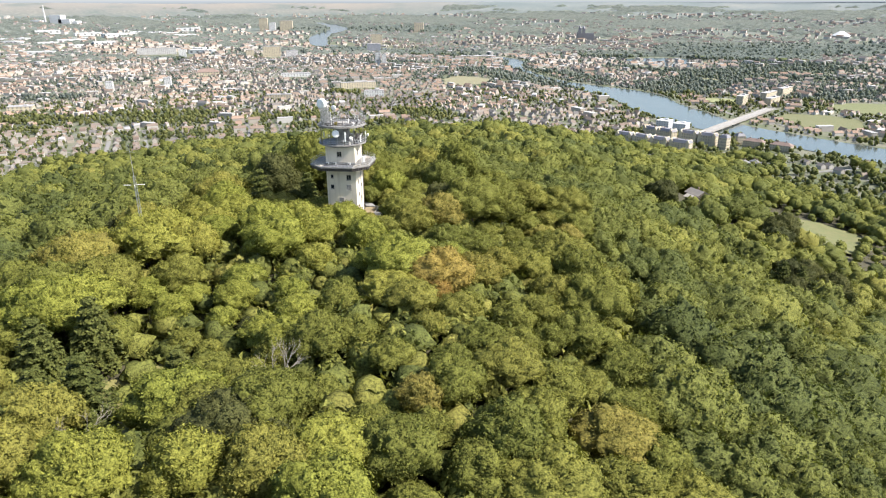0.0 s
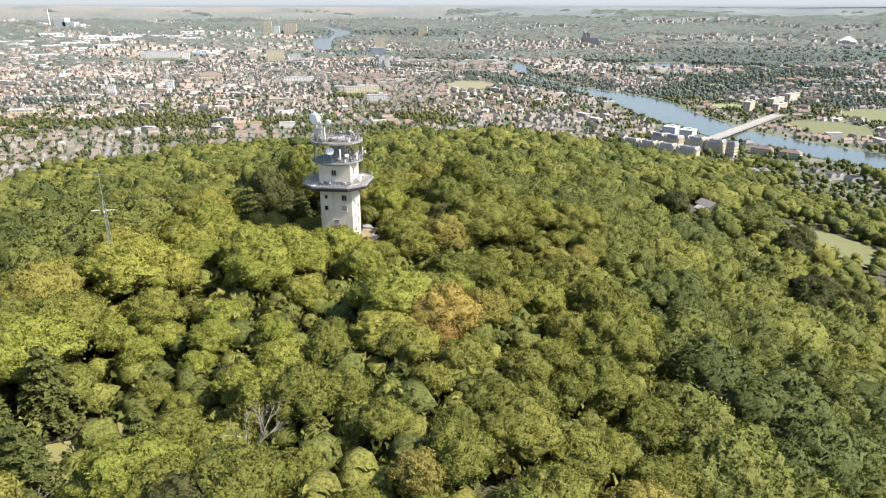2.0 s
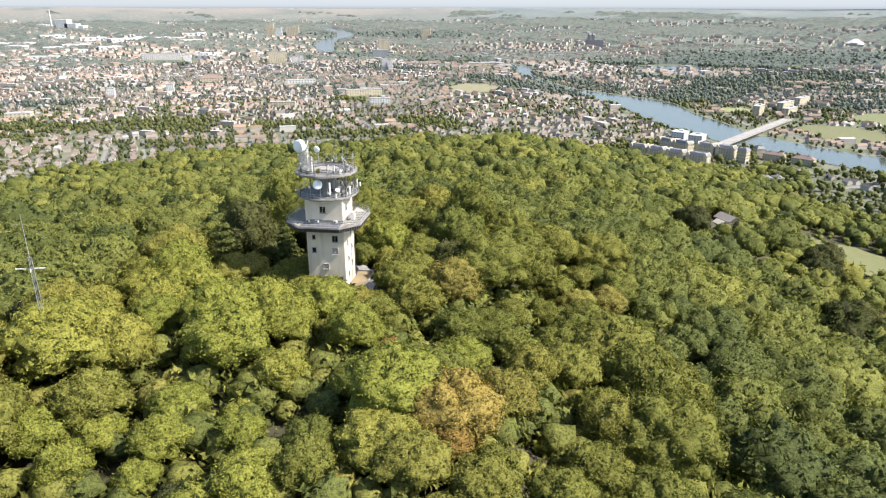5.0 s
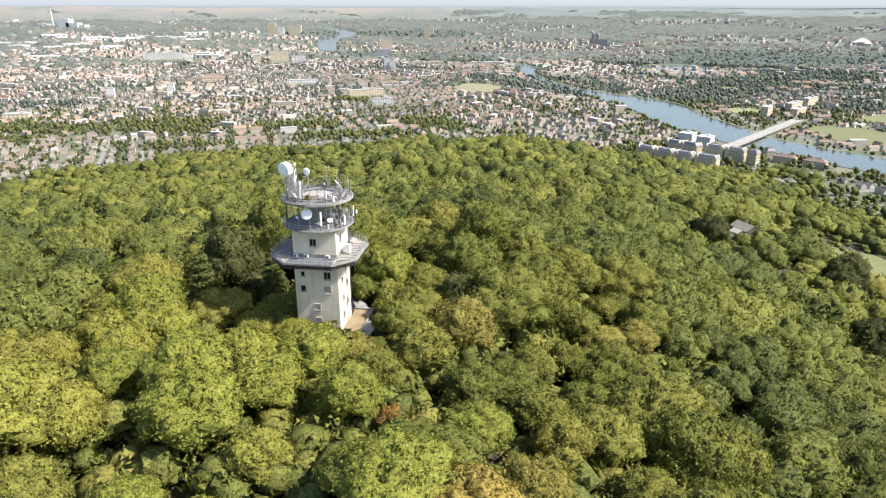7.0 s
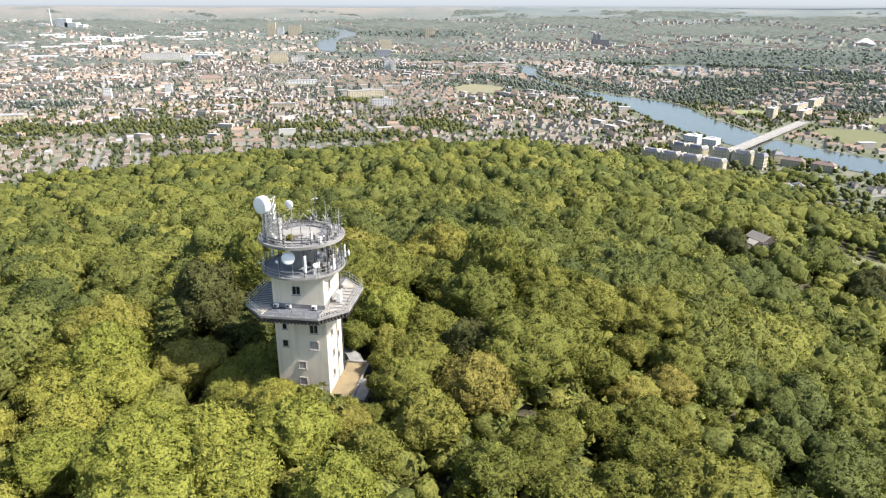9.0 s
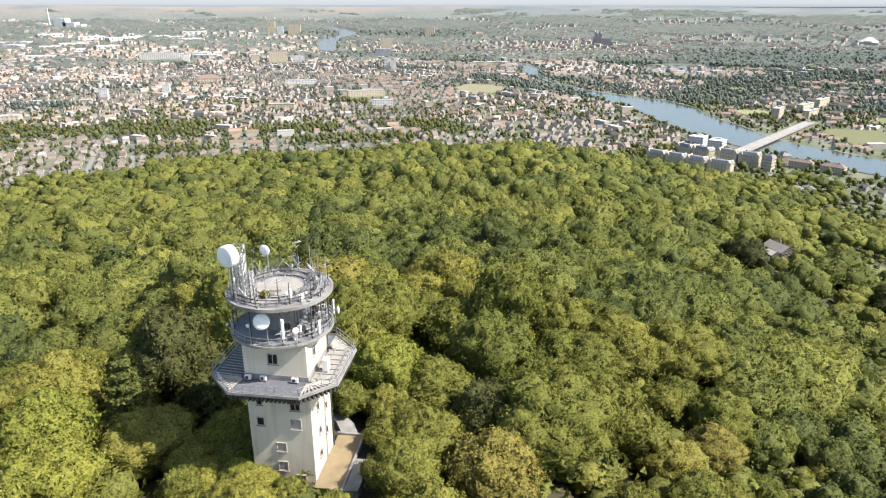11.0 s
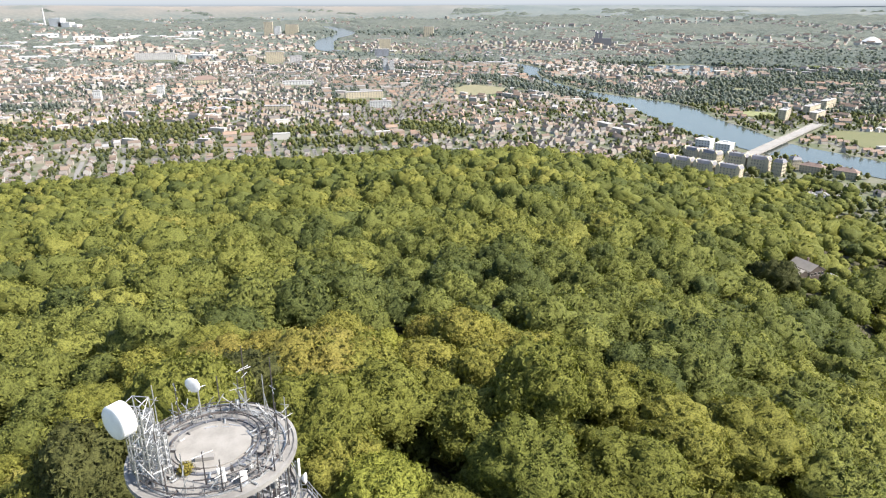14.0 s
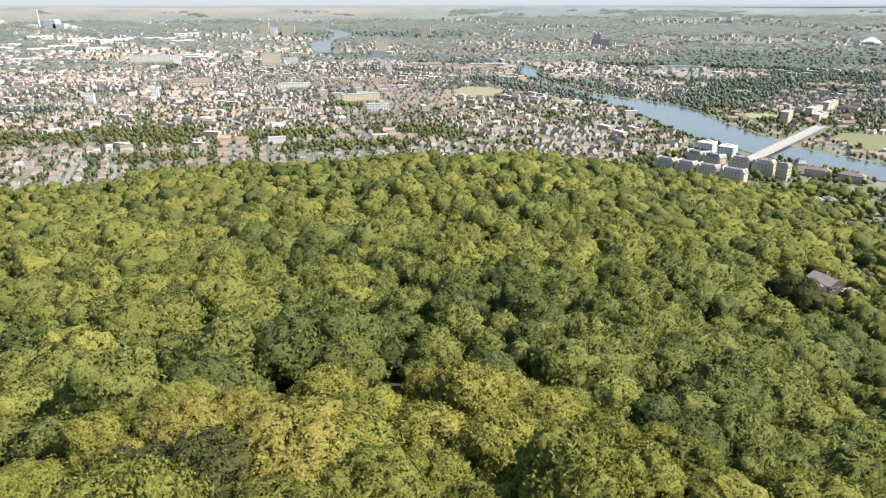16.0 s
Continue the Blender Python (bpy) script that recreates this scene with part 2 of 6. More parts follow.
def ring(bm, cx, cy, r0, r1, z0, z1, n=64):
    """A flat ring with thickness."""
    v = []
    for i in range(n):
        c, s = math.cos(2 * math.pi * i / n), math.sin(2 * math.pi * i / n)
        v.append([bm.verts.new((cx + r * c, cy + r * s, z)) for r, z in ((r0, z0), (r1, z0), (r1, z1), (r0, z1))])
    for i in range(n):
        a, b = v[i], v[(i + 1) % n]
        for k in range(4):
            j = (k + 1) % 4
            bm.faces.new((a[k], b[k], b[j], a[j]))
    return bm


def circle(cx, cy, r, n=64):
    return [(cx + r * math.cos(2 * math.pi * i / n), cy + r * math.sin(2 * math.pi * i / n)) for i in range(n)]


# ---------------------------------------------------------------- ground and water
def make_ground():
    n_r, n_a = 170, 300
    radii = np.r_[np.linspace(0, 500, 70), np.geomspace(510, 4790, n_r - 70)]
    ang = np.linspace(0, 2 * np.pi, n_a, endpoint=False)
    x, y = np.outer(radii, np.cos(ang)).ravel(), np.outer(radii, np.sin(ang)).ravel()
    z = ground(x, y)
    i, j = np.meshgrid(np.arange(n_r - 1), np.arange(n_a), indexing="ij")
    a, b = (i * n_a + j).ravel(), (i * n_a + (j + 1) % n_a).ravel()
    n = Nodes("earth_and_hazed_fields", 0.95)
    at = n.place()
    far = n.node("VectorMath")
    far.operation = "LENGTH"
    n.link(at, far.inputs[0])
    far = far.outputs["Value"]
    height = n.node("SeparateXYZ")
    n.link(at, height.inputs[0])
    floor_ = n.mix(n.noise(0.35, 5), (0.026, 0.024, 0.012), (0.064, 0.058, 0.027))
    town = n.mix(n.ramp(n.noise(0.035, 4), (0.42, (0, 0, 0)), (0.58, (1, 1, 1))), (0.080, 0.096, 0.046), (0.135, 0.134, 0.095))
    # Far land pales to blue-grey: haze is painted into its base colour.
    hazed_fields = n.ramp(n.noise(0.0042, 5), (0.36, (0.105, 0.132, 0.135)), (0.54, (0.135, 0.158, 0.160)), (0.66, (0.165, 0.178, 0.172)), (0.78, (0.20, 0.20, 0.18)))
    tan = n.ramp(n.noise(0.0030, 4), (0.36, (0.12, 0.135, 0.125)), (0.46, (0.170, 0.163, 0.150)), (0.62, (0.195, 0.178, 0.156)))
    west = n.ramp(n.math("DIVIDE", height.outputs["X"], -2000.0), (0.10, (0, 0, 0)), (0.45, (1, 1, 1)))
    hazed_fields = n.mix(n.math("MULTIPLY", west, n.ramp(n.math("DIVIDE", far, 5000.0), (0.825, (0, 0, 0)), (0.845, (1, 1, 1)))), hazed_fields, tan)
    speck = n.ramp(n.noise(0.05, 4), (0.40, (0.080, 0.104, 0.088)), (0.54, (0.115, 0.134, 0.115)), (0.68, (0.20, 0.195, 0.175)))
    hazed_fields = n.mix(n.ramp(n.math("DIVIDE", far, 5000.0), (0.80, (0, 0, 0)), (0.95, (1, 1, 1))), speck, hazed_fields)
    c = n.mix(n.ramp(n.math("DIVIDE", far, 5000.0), (0.58, (0, 0, 0)), (0.70, (1, 1, 1))), town, hazed_fields)
    up = n.math("DIVIDE", n.math("ADD", height.outputs["Z"], 150.0), 100.0)
    inner = n.math("MULTIPLY", n.ramp(up, (0.06, (0, 0, 0)), (0.1, (1, 1, 1))), n.math("LESS_THAN", far, 1100.0))
    c = n.mix(inner, c, floor_)
    n.bump(n.noise(1.5, 4), 0.4, 0.1)
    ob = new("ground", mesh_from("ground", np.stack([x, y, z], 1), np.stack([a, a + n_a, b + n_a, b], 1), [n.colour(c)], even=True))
    tagged(ob, "forest floor falling to a wide plain and far hills", "ground", kind="structure")


def make_water():
    p = RIVER_LINE
    d = np.gradient(p[:, :2], axis=0)
    d /= np.linalg.norm(d, axis=1)[:, None]
    side = np.stack([-d[:, 1], d[:, 0]], 1)
    v = []
    for k in (-0.5, 0.5):
        q = p[:, :2] + side * (p[:, 2:] * k)
        v.append(np.c_[q, ground(q[:, 0], q[:, 1]) + 0.7])
    m = len(p)
    i = np.arange(m - 1)
    n = Nodes("river_water", 0.16)
    n.b.inputs["IOR"].default_value = 1.33
    n.bump(n.noise(0.35, 5), 0.35, 0.15)
    water = n.colour(n.mix(n.noise(0.02, 3), (0.055, 0.066, 0.060), (0.075, 0.088, 0.080)))
    ob = new("river", mesh_from("river", np.vstack(v), np.stack([i, i + 1, i + 1 + m, i + m], 1), [water]))
    tagged(ob, "calm grey-blue river winding across the plain", "river", kind="structure")
    bm = bmesh.new()
    out = [(500 + 120 * math.cos(a) * (1 + 0.15 * math.sin(3 * a)), 2160 + 135 * math.sin(a) + 20 * math.cos(2 * a)) for a in np.linspace(0, 2 * np.pi, 40, endpoint=False)]
    face = bm.faces.new([bm.verts.new((x, y, float(plain(x, y)) + 0.8)) for x, y in out])
    bmesh.ops.triangulate(bm, faces=[face])
    tagged(part("lake", bm, water, None), "pale lake among park trees", "lake", kind="structure")


def make_backdrop():
    """An added ring that glows as the pale hazy band above the last hills, all round."""
    n_a = 96
    ang = np.linspace(0, 2 * np.pi, n_a, endpoint=False)
    v = np.vstack([np.stack([r * np.cos(ang), r * np.sin(ang), np.full(n_a, z)], 1) for r, z in ((4786, 10.0), (4786, 45.0), (4796, 75.0), (4800, 230.0))])
    i, j = np.meshgrid(np.arange(3), np.arange(n_a), indexing="ij")
    a, b = (i * n_a + j).ravel(), (i * n_a + (j + 1) % n_a).ravel()
    n = Nodes("glowing_horizon_haze", 1.0)
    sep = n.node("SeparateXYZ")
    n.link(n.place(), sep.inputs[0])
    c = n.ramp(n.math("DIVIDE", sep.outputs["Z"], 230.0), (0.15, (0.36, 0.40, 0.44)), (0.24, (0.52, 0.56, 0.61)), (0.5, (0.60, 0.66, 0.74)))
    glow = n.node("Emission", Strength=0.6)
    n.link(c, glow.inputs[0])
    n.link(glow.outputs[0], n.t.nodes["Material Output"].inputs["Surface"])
    tagged(new("backdrop", mesh_from("backdrop", v, np.stack([a, b, b + n_a, a + n_a], 1), [n.m], even=True)), "glowing ring painted as pale haze above the far hills", "backdrop", kind="structure")


make_ground()
make_water()
make_backdrop()


# ---------------------------------------------------------------- trees
def unit(rng, n):
    v = rng.normal(size=(n, 3))
    return v / np.linalg.norm(v, axis=1)[:, None]


def leaf_sprays(rng, c, nrm, size, spread=0.55):
    """Small three-cornered leaf sprays at c, facing about nrm. Corners and triangles."""
    n = len(c)
    nrm = nrm + spread * unit(rng, n)
    nrm /= np.linalg.norm(nrm, axis=1)[:, None]
    t = np.cross(nrm, unit(rng, n))
    t /= np.linalg.norm(t, axis=1)[:, None] + 1e-9
    b = np.cross(nrm, t)
    s = (size * rng.uniform(0.65, 1.4, n))[:, None]
    w = rng.uniform(0.45, 0.95, (n, 1))
    k = rng.uniform(-0.5, 0.5, (n, 1))
    v = np.stack([c + t * s * 1.1, c + b * s * w - t * s * (0.5 + 0.4 * k), c - b * s * (1.3 - w) - t * s * (0.5 - 0.4 * k)], 1)
    return v.reshape(-1, 3), np.arange(3 * n).reshape(-1, 3)


def lump(n_lat=4, n_lon=6):
    """A rough ball of triangles and quads, given as quads."""
    v = [(0, 0, 1)]
    for i in range(1, n_lat):
        a = math.pi * i / n_lat
        v += [(math.sin(a) * math.cos(2 * math.pi * (j + 0.5 * (i % 2)) / n_lon), math.sin(a) * math.sin(2 * math.pi * (j + 0.5 * (i % 2)) / n_lon), math.cos(a)) for j in range(n_lon)]
    v.append((0, 0, -1))
    f = []
    for j in range(n_lon):
        k = (j + 1) % n_lon
        f += [(0, 1 + j, 1 + k), (len(v) - 1, len(v) - 1 - n_lon + k, len(v) - 1 - n_lon + j)]
        for i in range(n_lat - 2):
            a, b = 1 + i * n_lon, 1 + (i + 1) * n_lon
            f += [(a + j, b + j, b + k), (a + j, b + k, a + k)]
    return np.array(v, float), np.array(f, int)


LUMP_V, LUMP_F = lump()


def shell(n_lat, n_lon):
    """Directions over a ball, and the triangles between them."""
    v, f = [(0, 0, 1)], []
    for i in range(1, n_lat):
        a = math.pi * i / n_lat
        v += [(math.sin(a) * math.cos(2 * math.pi * (j + 0.5 * (i % 2)) / n_lon), math.sin(a) * math.sin(2 * math.pi * (j + 0.5 * (i % 2)) / n_lon), math.cos(a)) for j in range(n_lon)]
    v.append((0, 0, -1))
    for j in range(n_lon):
        k = (j + 1) % n_lon
        f += [(0, 1 + j, 1 + k), (len(v) - 1, len(v) - 1 - n_lon + k, len(v) - 1 - n_lon + j)]
        for i in range(n_lat - 2):
            p, q = 1 + i * n_lon, 1 + (i + 1) * n_lon
            if i % 2 == 0:
                f += [(p + j, q + j, p + k), (p + k, q + j, q + k)]
            else:
                f += [(p + j, q + j, q + k), (p + j, q + k, p + k)]
    return np.array(v, float), np.array(f, int)


def over_dome(rng, count, low=-0.35):
    """Directions spread evenly over a dome, a little disturbed."""
    k = np.arange(count) + 0.5
    z = 1 - (1 - low) * k / count
    a = k * 2.39996 + rng.uniform(0, 6)
    r = np.sqrt(np.clip(1 - z ** 2, 0, 1))
    d = np.stack([r * np.cos(a), r * np.sin(a), z], 1) + rng.normal(0, 0.5 / math.sqrt(count), (count, 3))
    return d / np.linalg.norm(d, axis=1)[:, None]


def crown(seed, radius, height, clumps, cards, size, grid=(20, 30), spread=0.4, rough=0.03, each=7, florets=0):
    """A broadleaf crown: a dome swollen into lobes, these into florets, clad with leaf sprays. Corners and triangles, from z = 0 up to height."""
    rng = np.random.default_rng(seed)
    heart = over_dome(rng, clumps)
    swell, wide = rng.uniform(0.14, 0.36, clumps), rng.uniform(0.85, 1.3, clumps) * 1.6 / math.sqrt(clumps)
    bud = over_dome(rng, florets, -0.6) if florets else None
    bulge, girth = rng.uniform(0.07, 0.17, florets), rng.uniform(0.8, 1.2, florets) * 1.7 / math.sqrt(max(florets, 1))
    lean = rng.uniform(-0.12, 0.12, 2)

    def surface(d):
        near = np.arccos(np.clip(d @ heart.T, -1, 1)) / wide
        r = 0.61 + (swell * np.clip(1 - near ** 2, 0, None) ** 0.5).max(1)
        if florets:
            near = np.arccos(np.clip(d @ bud.T, -1, 1)) / girth
            r = r + (bulge * np.clip(1 - near ** 2, 0, None) ** 0.5).max(1)
        p = d * r[:, None]
        p[:, 2] = np.where(p[:, 2] > 0, p[:, 2], p[:, 2] * 0.9)
        x, y, z = p[:, 0] * radius, p[:, 1] * radius, (p[:, 2] * 0.58 + 0.42) * height
        return np.stack([x + lean[0] * z, y + lean[1] * z, z], 1)

    dirs, faces = shell(*grid)
    body = (surface(dirs) - (0, 0, 0.4 * height)) * 0.975 + (0, 0, 0.4 * height)
    body *= (1 + rough * rng.uniform(-1, 1, (len(dirs), 1)))
    # leaf sprays, gathered into tufts that stand out from the dome
    tufts = max(1, cards // each)
    d = unit(rng, tufts * 3)
    d = d[d[:, 2] > -0.45][:tufts]
    p = surface(d)
    e = 0.03
    t1 = np.cross(d, [0.3, 0.5, 0.81])
    t1 /= np.linalg.norm(t1, axis=1)[:, None]
    t2 = np.cross(d, t1)
    n = np.cross(surface(d + e * t1) - p, surface(d + e * t2) - p)
    n /= np.linalg.norm(n, axis=1)[:, None] + 1e-9
    n *= np.sign((n * d).sum(1))[:, None]
    n = n + 0.5 * d
    p, n = np.repeat(p, each, 0), np.repeat(n, each, 0)
    n /= np.linalg.norm(n, axis=1)[:, None]
    out = n * 2.0 + unit(rng, len(n))
    out /= np.linalg.norm(out, axis=1)[:, None]
    reach = np.repeat(rng.uniform(0.1, 1.3, len(p) // each), each) * size
    aside = unit(rng, len(p)) * (size * 1.5)
    v, q = leaf_sprays(rng, p + aside + out * (reach * rng.uniform(0.3, 1.0, len(p)))[:, None], out, size, spread)
    return np.vstack((body, v)), np.vstack((faces, q + len(body)))


def pine_crown(seed, radius, height, tiers=11, cards=1000, size=0.42):
    """A conifer's crown: tiers of drooping boughs clad with needle sprays."""
    rng = np.random.default_rng(seed)
    k = rng.uniform(0, 1, cards) ** 0.8
    tier = np.floor(k * tiers) / tiers
    reach = radius * (1 - tier ** 1.5) ** 0.8 * (0.55 + 0.45 * np.sin(np.floor(k * tiers) * 2.7 + 4 * np.floor(rng.uniform(0, 8, cards))) ** 2)
    bough = np.floor(rng.uniform(0, 8, cards)) / 8 * 2 * np.pi + tier * 40 + rng.normal(0, 0.16, cards)
    s = rng.uniform(0.25, 1, cards) ** 0.6
    p = np.stack([np.cos(bough) * reach * s, np.sin(bough) * reach * s, tier * height * 0.95 + 0.05 * height - 0.14 * reach * s + rng.normal(0, 0.12, cards)], 1)
    n = np.stack([np.cos(bough) * 0.5, np.sin(bough) * 0.5, np.ones(cards)], 1)
    v, q = leaf_sprays(rng, p, n / np.linalg.norm(n, axis=1)[:, None], size)
    cone = LUMP_V * np.array([radius * 0.42, radius * 0.42, height * 0.45]) + (0, 0, height * 0.42)
    cone[:, :2] *= np.clip(1.25 - cone[:, 2:] / height, 0.1, 1.2)
    return np.vstack((cone, v)), np.vstack((LUMP_F, q + len(cone)))


def trunk_mesh(seed, height, spread, r=0.28, limbs=7):
    rng = random.Random(seed)
    bm = bmesh.new()
    top = Vector((rng.uniform(-.4, .4), rng.uniform(-.4, .4), height * 0.8))
    mid = Vector((rng.uniform(-.2, .2), rng.uniform(-.2, .2), height * 0.4))
    tube(bm, (0, 0, -1.5), mid, r * 1.25, 7, r)
    tube(bm, mid, top, r, 6, r * 0.35)
    for i in range(limbs):
        a, s = i * 2.4 + rng.uniform(-.4, .4), rng.uniform(0.35, 0.9)
        start = mid.lerp(top, s * 0.8)
        reach = spread * rng.uniform(0.5, 0.8)
        tube(bm, start, start + Vector((math.cos(a) * reach, math.sin(a) * reach, reach * rng.uniform(0.5, 0.9))), r * 0.4, 5, r * 0.1)
    me = bpy.data.meshes.new("trunk")
    bm.to_mesh(me)
    bm.free()
    me.materials.append(M_BARK)
    return me


KINDS = {}


def tree_kinds():
    """Crowns and trunks that the trees of the wood share."""
    for k in range(7):
        rad, high = (6.6, 6.0, 7.4, 5.4, 6.8, 6.2, 7.8)[k], (9.6, 10.2, 10.0, 9.0, 11.0, 8.6, 10.6)[k]
        v, f = crown(20 + k, rad, high, (16, 12, 20, 10, 18, 14, 22)[k], 5000, 0.21, (24, 36), 0.45, 0.035, 5, 170)
        KINDS[k] = (v + (0, 0, 3.2), f, trunk_mesh(k, high * 0.85, rad * 0.8), rad, high + 3.2)
    for k in range(2):
        v, f = pine_crown(60 + k, (3.9, 4.3)[k], (10.5, 9.5)[k], 9, 3600, 0.30)
        KINDS["pine", k] = (v + (0, 0, 1.5), f, trunk_mesh(70 + k, 12, 0.6, 0.2, 0), 3.5, 13.0)


tree_kinds()
CROWN_MESH = {}
LOOKS = {"plain": (M_LEAF, "olive green broadleaf tree with a dense rounded crown"),
         "yellow": (M_LEAF_YELLOW, "light yellow-green broadleaf tree with a feathery crown"),
         "dark": (M_LEAF_DARK, "dark green broadleaf tree in a dense wood"),
         "mid": (M_LEAF_MID, "mid-green broadleaf tree with a full rounded crown"),
         "rust": (M_LEAF_RUST, "broadleaf tree with leaves turning orange-brown"),
         "ochre": (M_LEAF_OCHRE, "broadleaf tree with dry ochre-tinged leaves"),
         "pine": (M_NEEDLES, "dark green pine with drooping boughs")}


def plant(kind, look, x, y, scale, turn, height=1.0):
    v, f, trunk, _, _ = KINDS[kind]
    material, label = LOOKS[look]
    key = (kind, look)
    pine = look == "pine"
    if key not in CROWN_MESH:
        CROWN_MESH[key] = mesh_from("crown", v, f, [material], even=not pine)
    m = Matrix.Translation((x, y, float(ground(x, y)) - 0.2)) @ Matrix.Rotation(turn, 4, "Z") @ Matrix.Diagonal((scale, scale, scale * height, 1))
    tree = base("pine_tree" if pine else "broadleaf_tree", label, "tree", m, "pines on the hill" if pine else "trees of the wood")
    share("trunk", trunk, tree, Matrix())
    share("crown", CROWN_MESH[key], tree, Matrix())


SPECIAL = (("rust", 30, -55, 0.6, 1.0), ("rust", 12, -84, 0.34, 1.0), ("ochre", 30, -50, 0.9, 0.95), ("rust", 18, -30, 0.45, 1.1),
           ("ochre", 30, 14, 0.75, 0.95), ("ochre", 38, 44, 0.6, 1.0), ("rust", 70, 160, 0.6, 1.0), ("yellow", -28, -66, 1.1, 0.9), ("yellow", -34, -58, 0.9, 0.9),
           ("dark", 196, 236, 1.5, 1.1), ("dark", 186, 170, 1.5, 1.1), ("dark", 200, 168, 1.5, 1.1), ("dark", 176, 152, 1.3, 1.1), ("dark", 192, 182, 1.4, 1.1), ("dark", 134, 262, 1.1, 1.0), ("pine", 204, 243, 1.5, 1.2), ("pine", 182, 161, 1.6, 1.2), ("pine", 206, 177, 1.6, 1.2), ("pine", 158, 171, 1.4, 1.1), ("pine", 194, 190, 1.7, 1.1), ("pine", 190, 172, 1.5, 1.1), ("pine", 174, 164, 1.6, 1.2), ("pine", 183, 150, 1.5, 1.1), ("pine", 198, 158, 1.6, 1.1), ("pine", 190, 145, 1.4, 1.1), ("dark", 181, 176, 1.2, 1.2), ("pine", 202, 150, 1.5, 1.2), ("dark", 207, 262, 1.5, 1.2), ("dark", 214, 272, 1.4, 1.2), ("dark", 201, 255, 1.3, 1.2), ("dark", 131, 247, 1.3, 1.3), ("dark", 126, 256, 1.1, 1.2),
           ("pine", -11, -91, 1.15, 1.0), ("pine", -3.5, -81, 1.0, 1.0), ("pine", -20, -75, 1.2, 1.0), ("pine", -17, -92, 1.0, 1.0), ("pine", -24, -82, 1.1, 1.0), ("pine", -14, -101, 0.9, 1.0),
           ("plain", 23, 41, 1.35, 1.3), ("plain", -16, 24, 1.2, 1.35), ("dark", -23, 15, 1.15, 1.3), ("mid", -3, 28, 1.05, 1.3), ("pine", -24, 4, 1.1, 1.2), ("pine", -13, 9, 1.0, 1.2))
DEAD = ((11, -82, 1.1), (14, -102, 0.9), (-9, -98, 0.9), (-2, -88, 0.7), (-24, -14, 0.9), (-9, -37, 0.8))
# clearings: middle, half sizes
EDGE_X, EDGE_Y = (-700, -520, -440, -410, -370, -320, -245), (632, 636, 622, 690, 752, 828, 900)
CLEAR = ((-8, -85, 9, 13), (-4, -98, 7, 8), (0, 0, 6.2, 6.2), (6.5, 1.5, 5.4, 7.6), (163, 300, 24, 18), (154, 282, 13, 13), (236, 300, 14, 16), (284, 374, 24, 40), (206, 276, 9, 9), (-30, -42.5, 1.6, 1.6), (10, 27, 5, 6), (-10, 7, 6.5, 8), (66, -32, 7, 15), (184, 599, 17, 12), (213, 632, 15, 11), (323, 703, 26, 15))


def is_clear(x, y):
    k = np.zeros(np.shape(x), bool)
    for cx, cy, a, b in CLEAR:
        k |= ((x - cx) / a) ** 2 + ((y - cy) / b) ** 2 < 1
    return k


def tint_patch(x, y):
    """Slow drift of the leaves' hue over the hill."""
    return 0.5 + 0.18 * np.sin(x * 0.031 + 1.2) * np.cos(y * 0.027) + 0.14 * np.sin(x * 0.083 - y * 0.061)


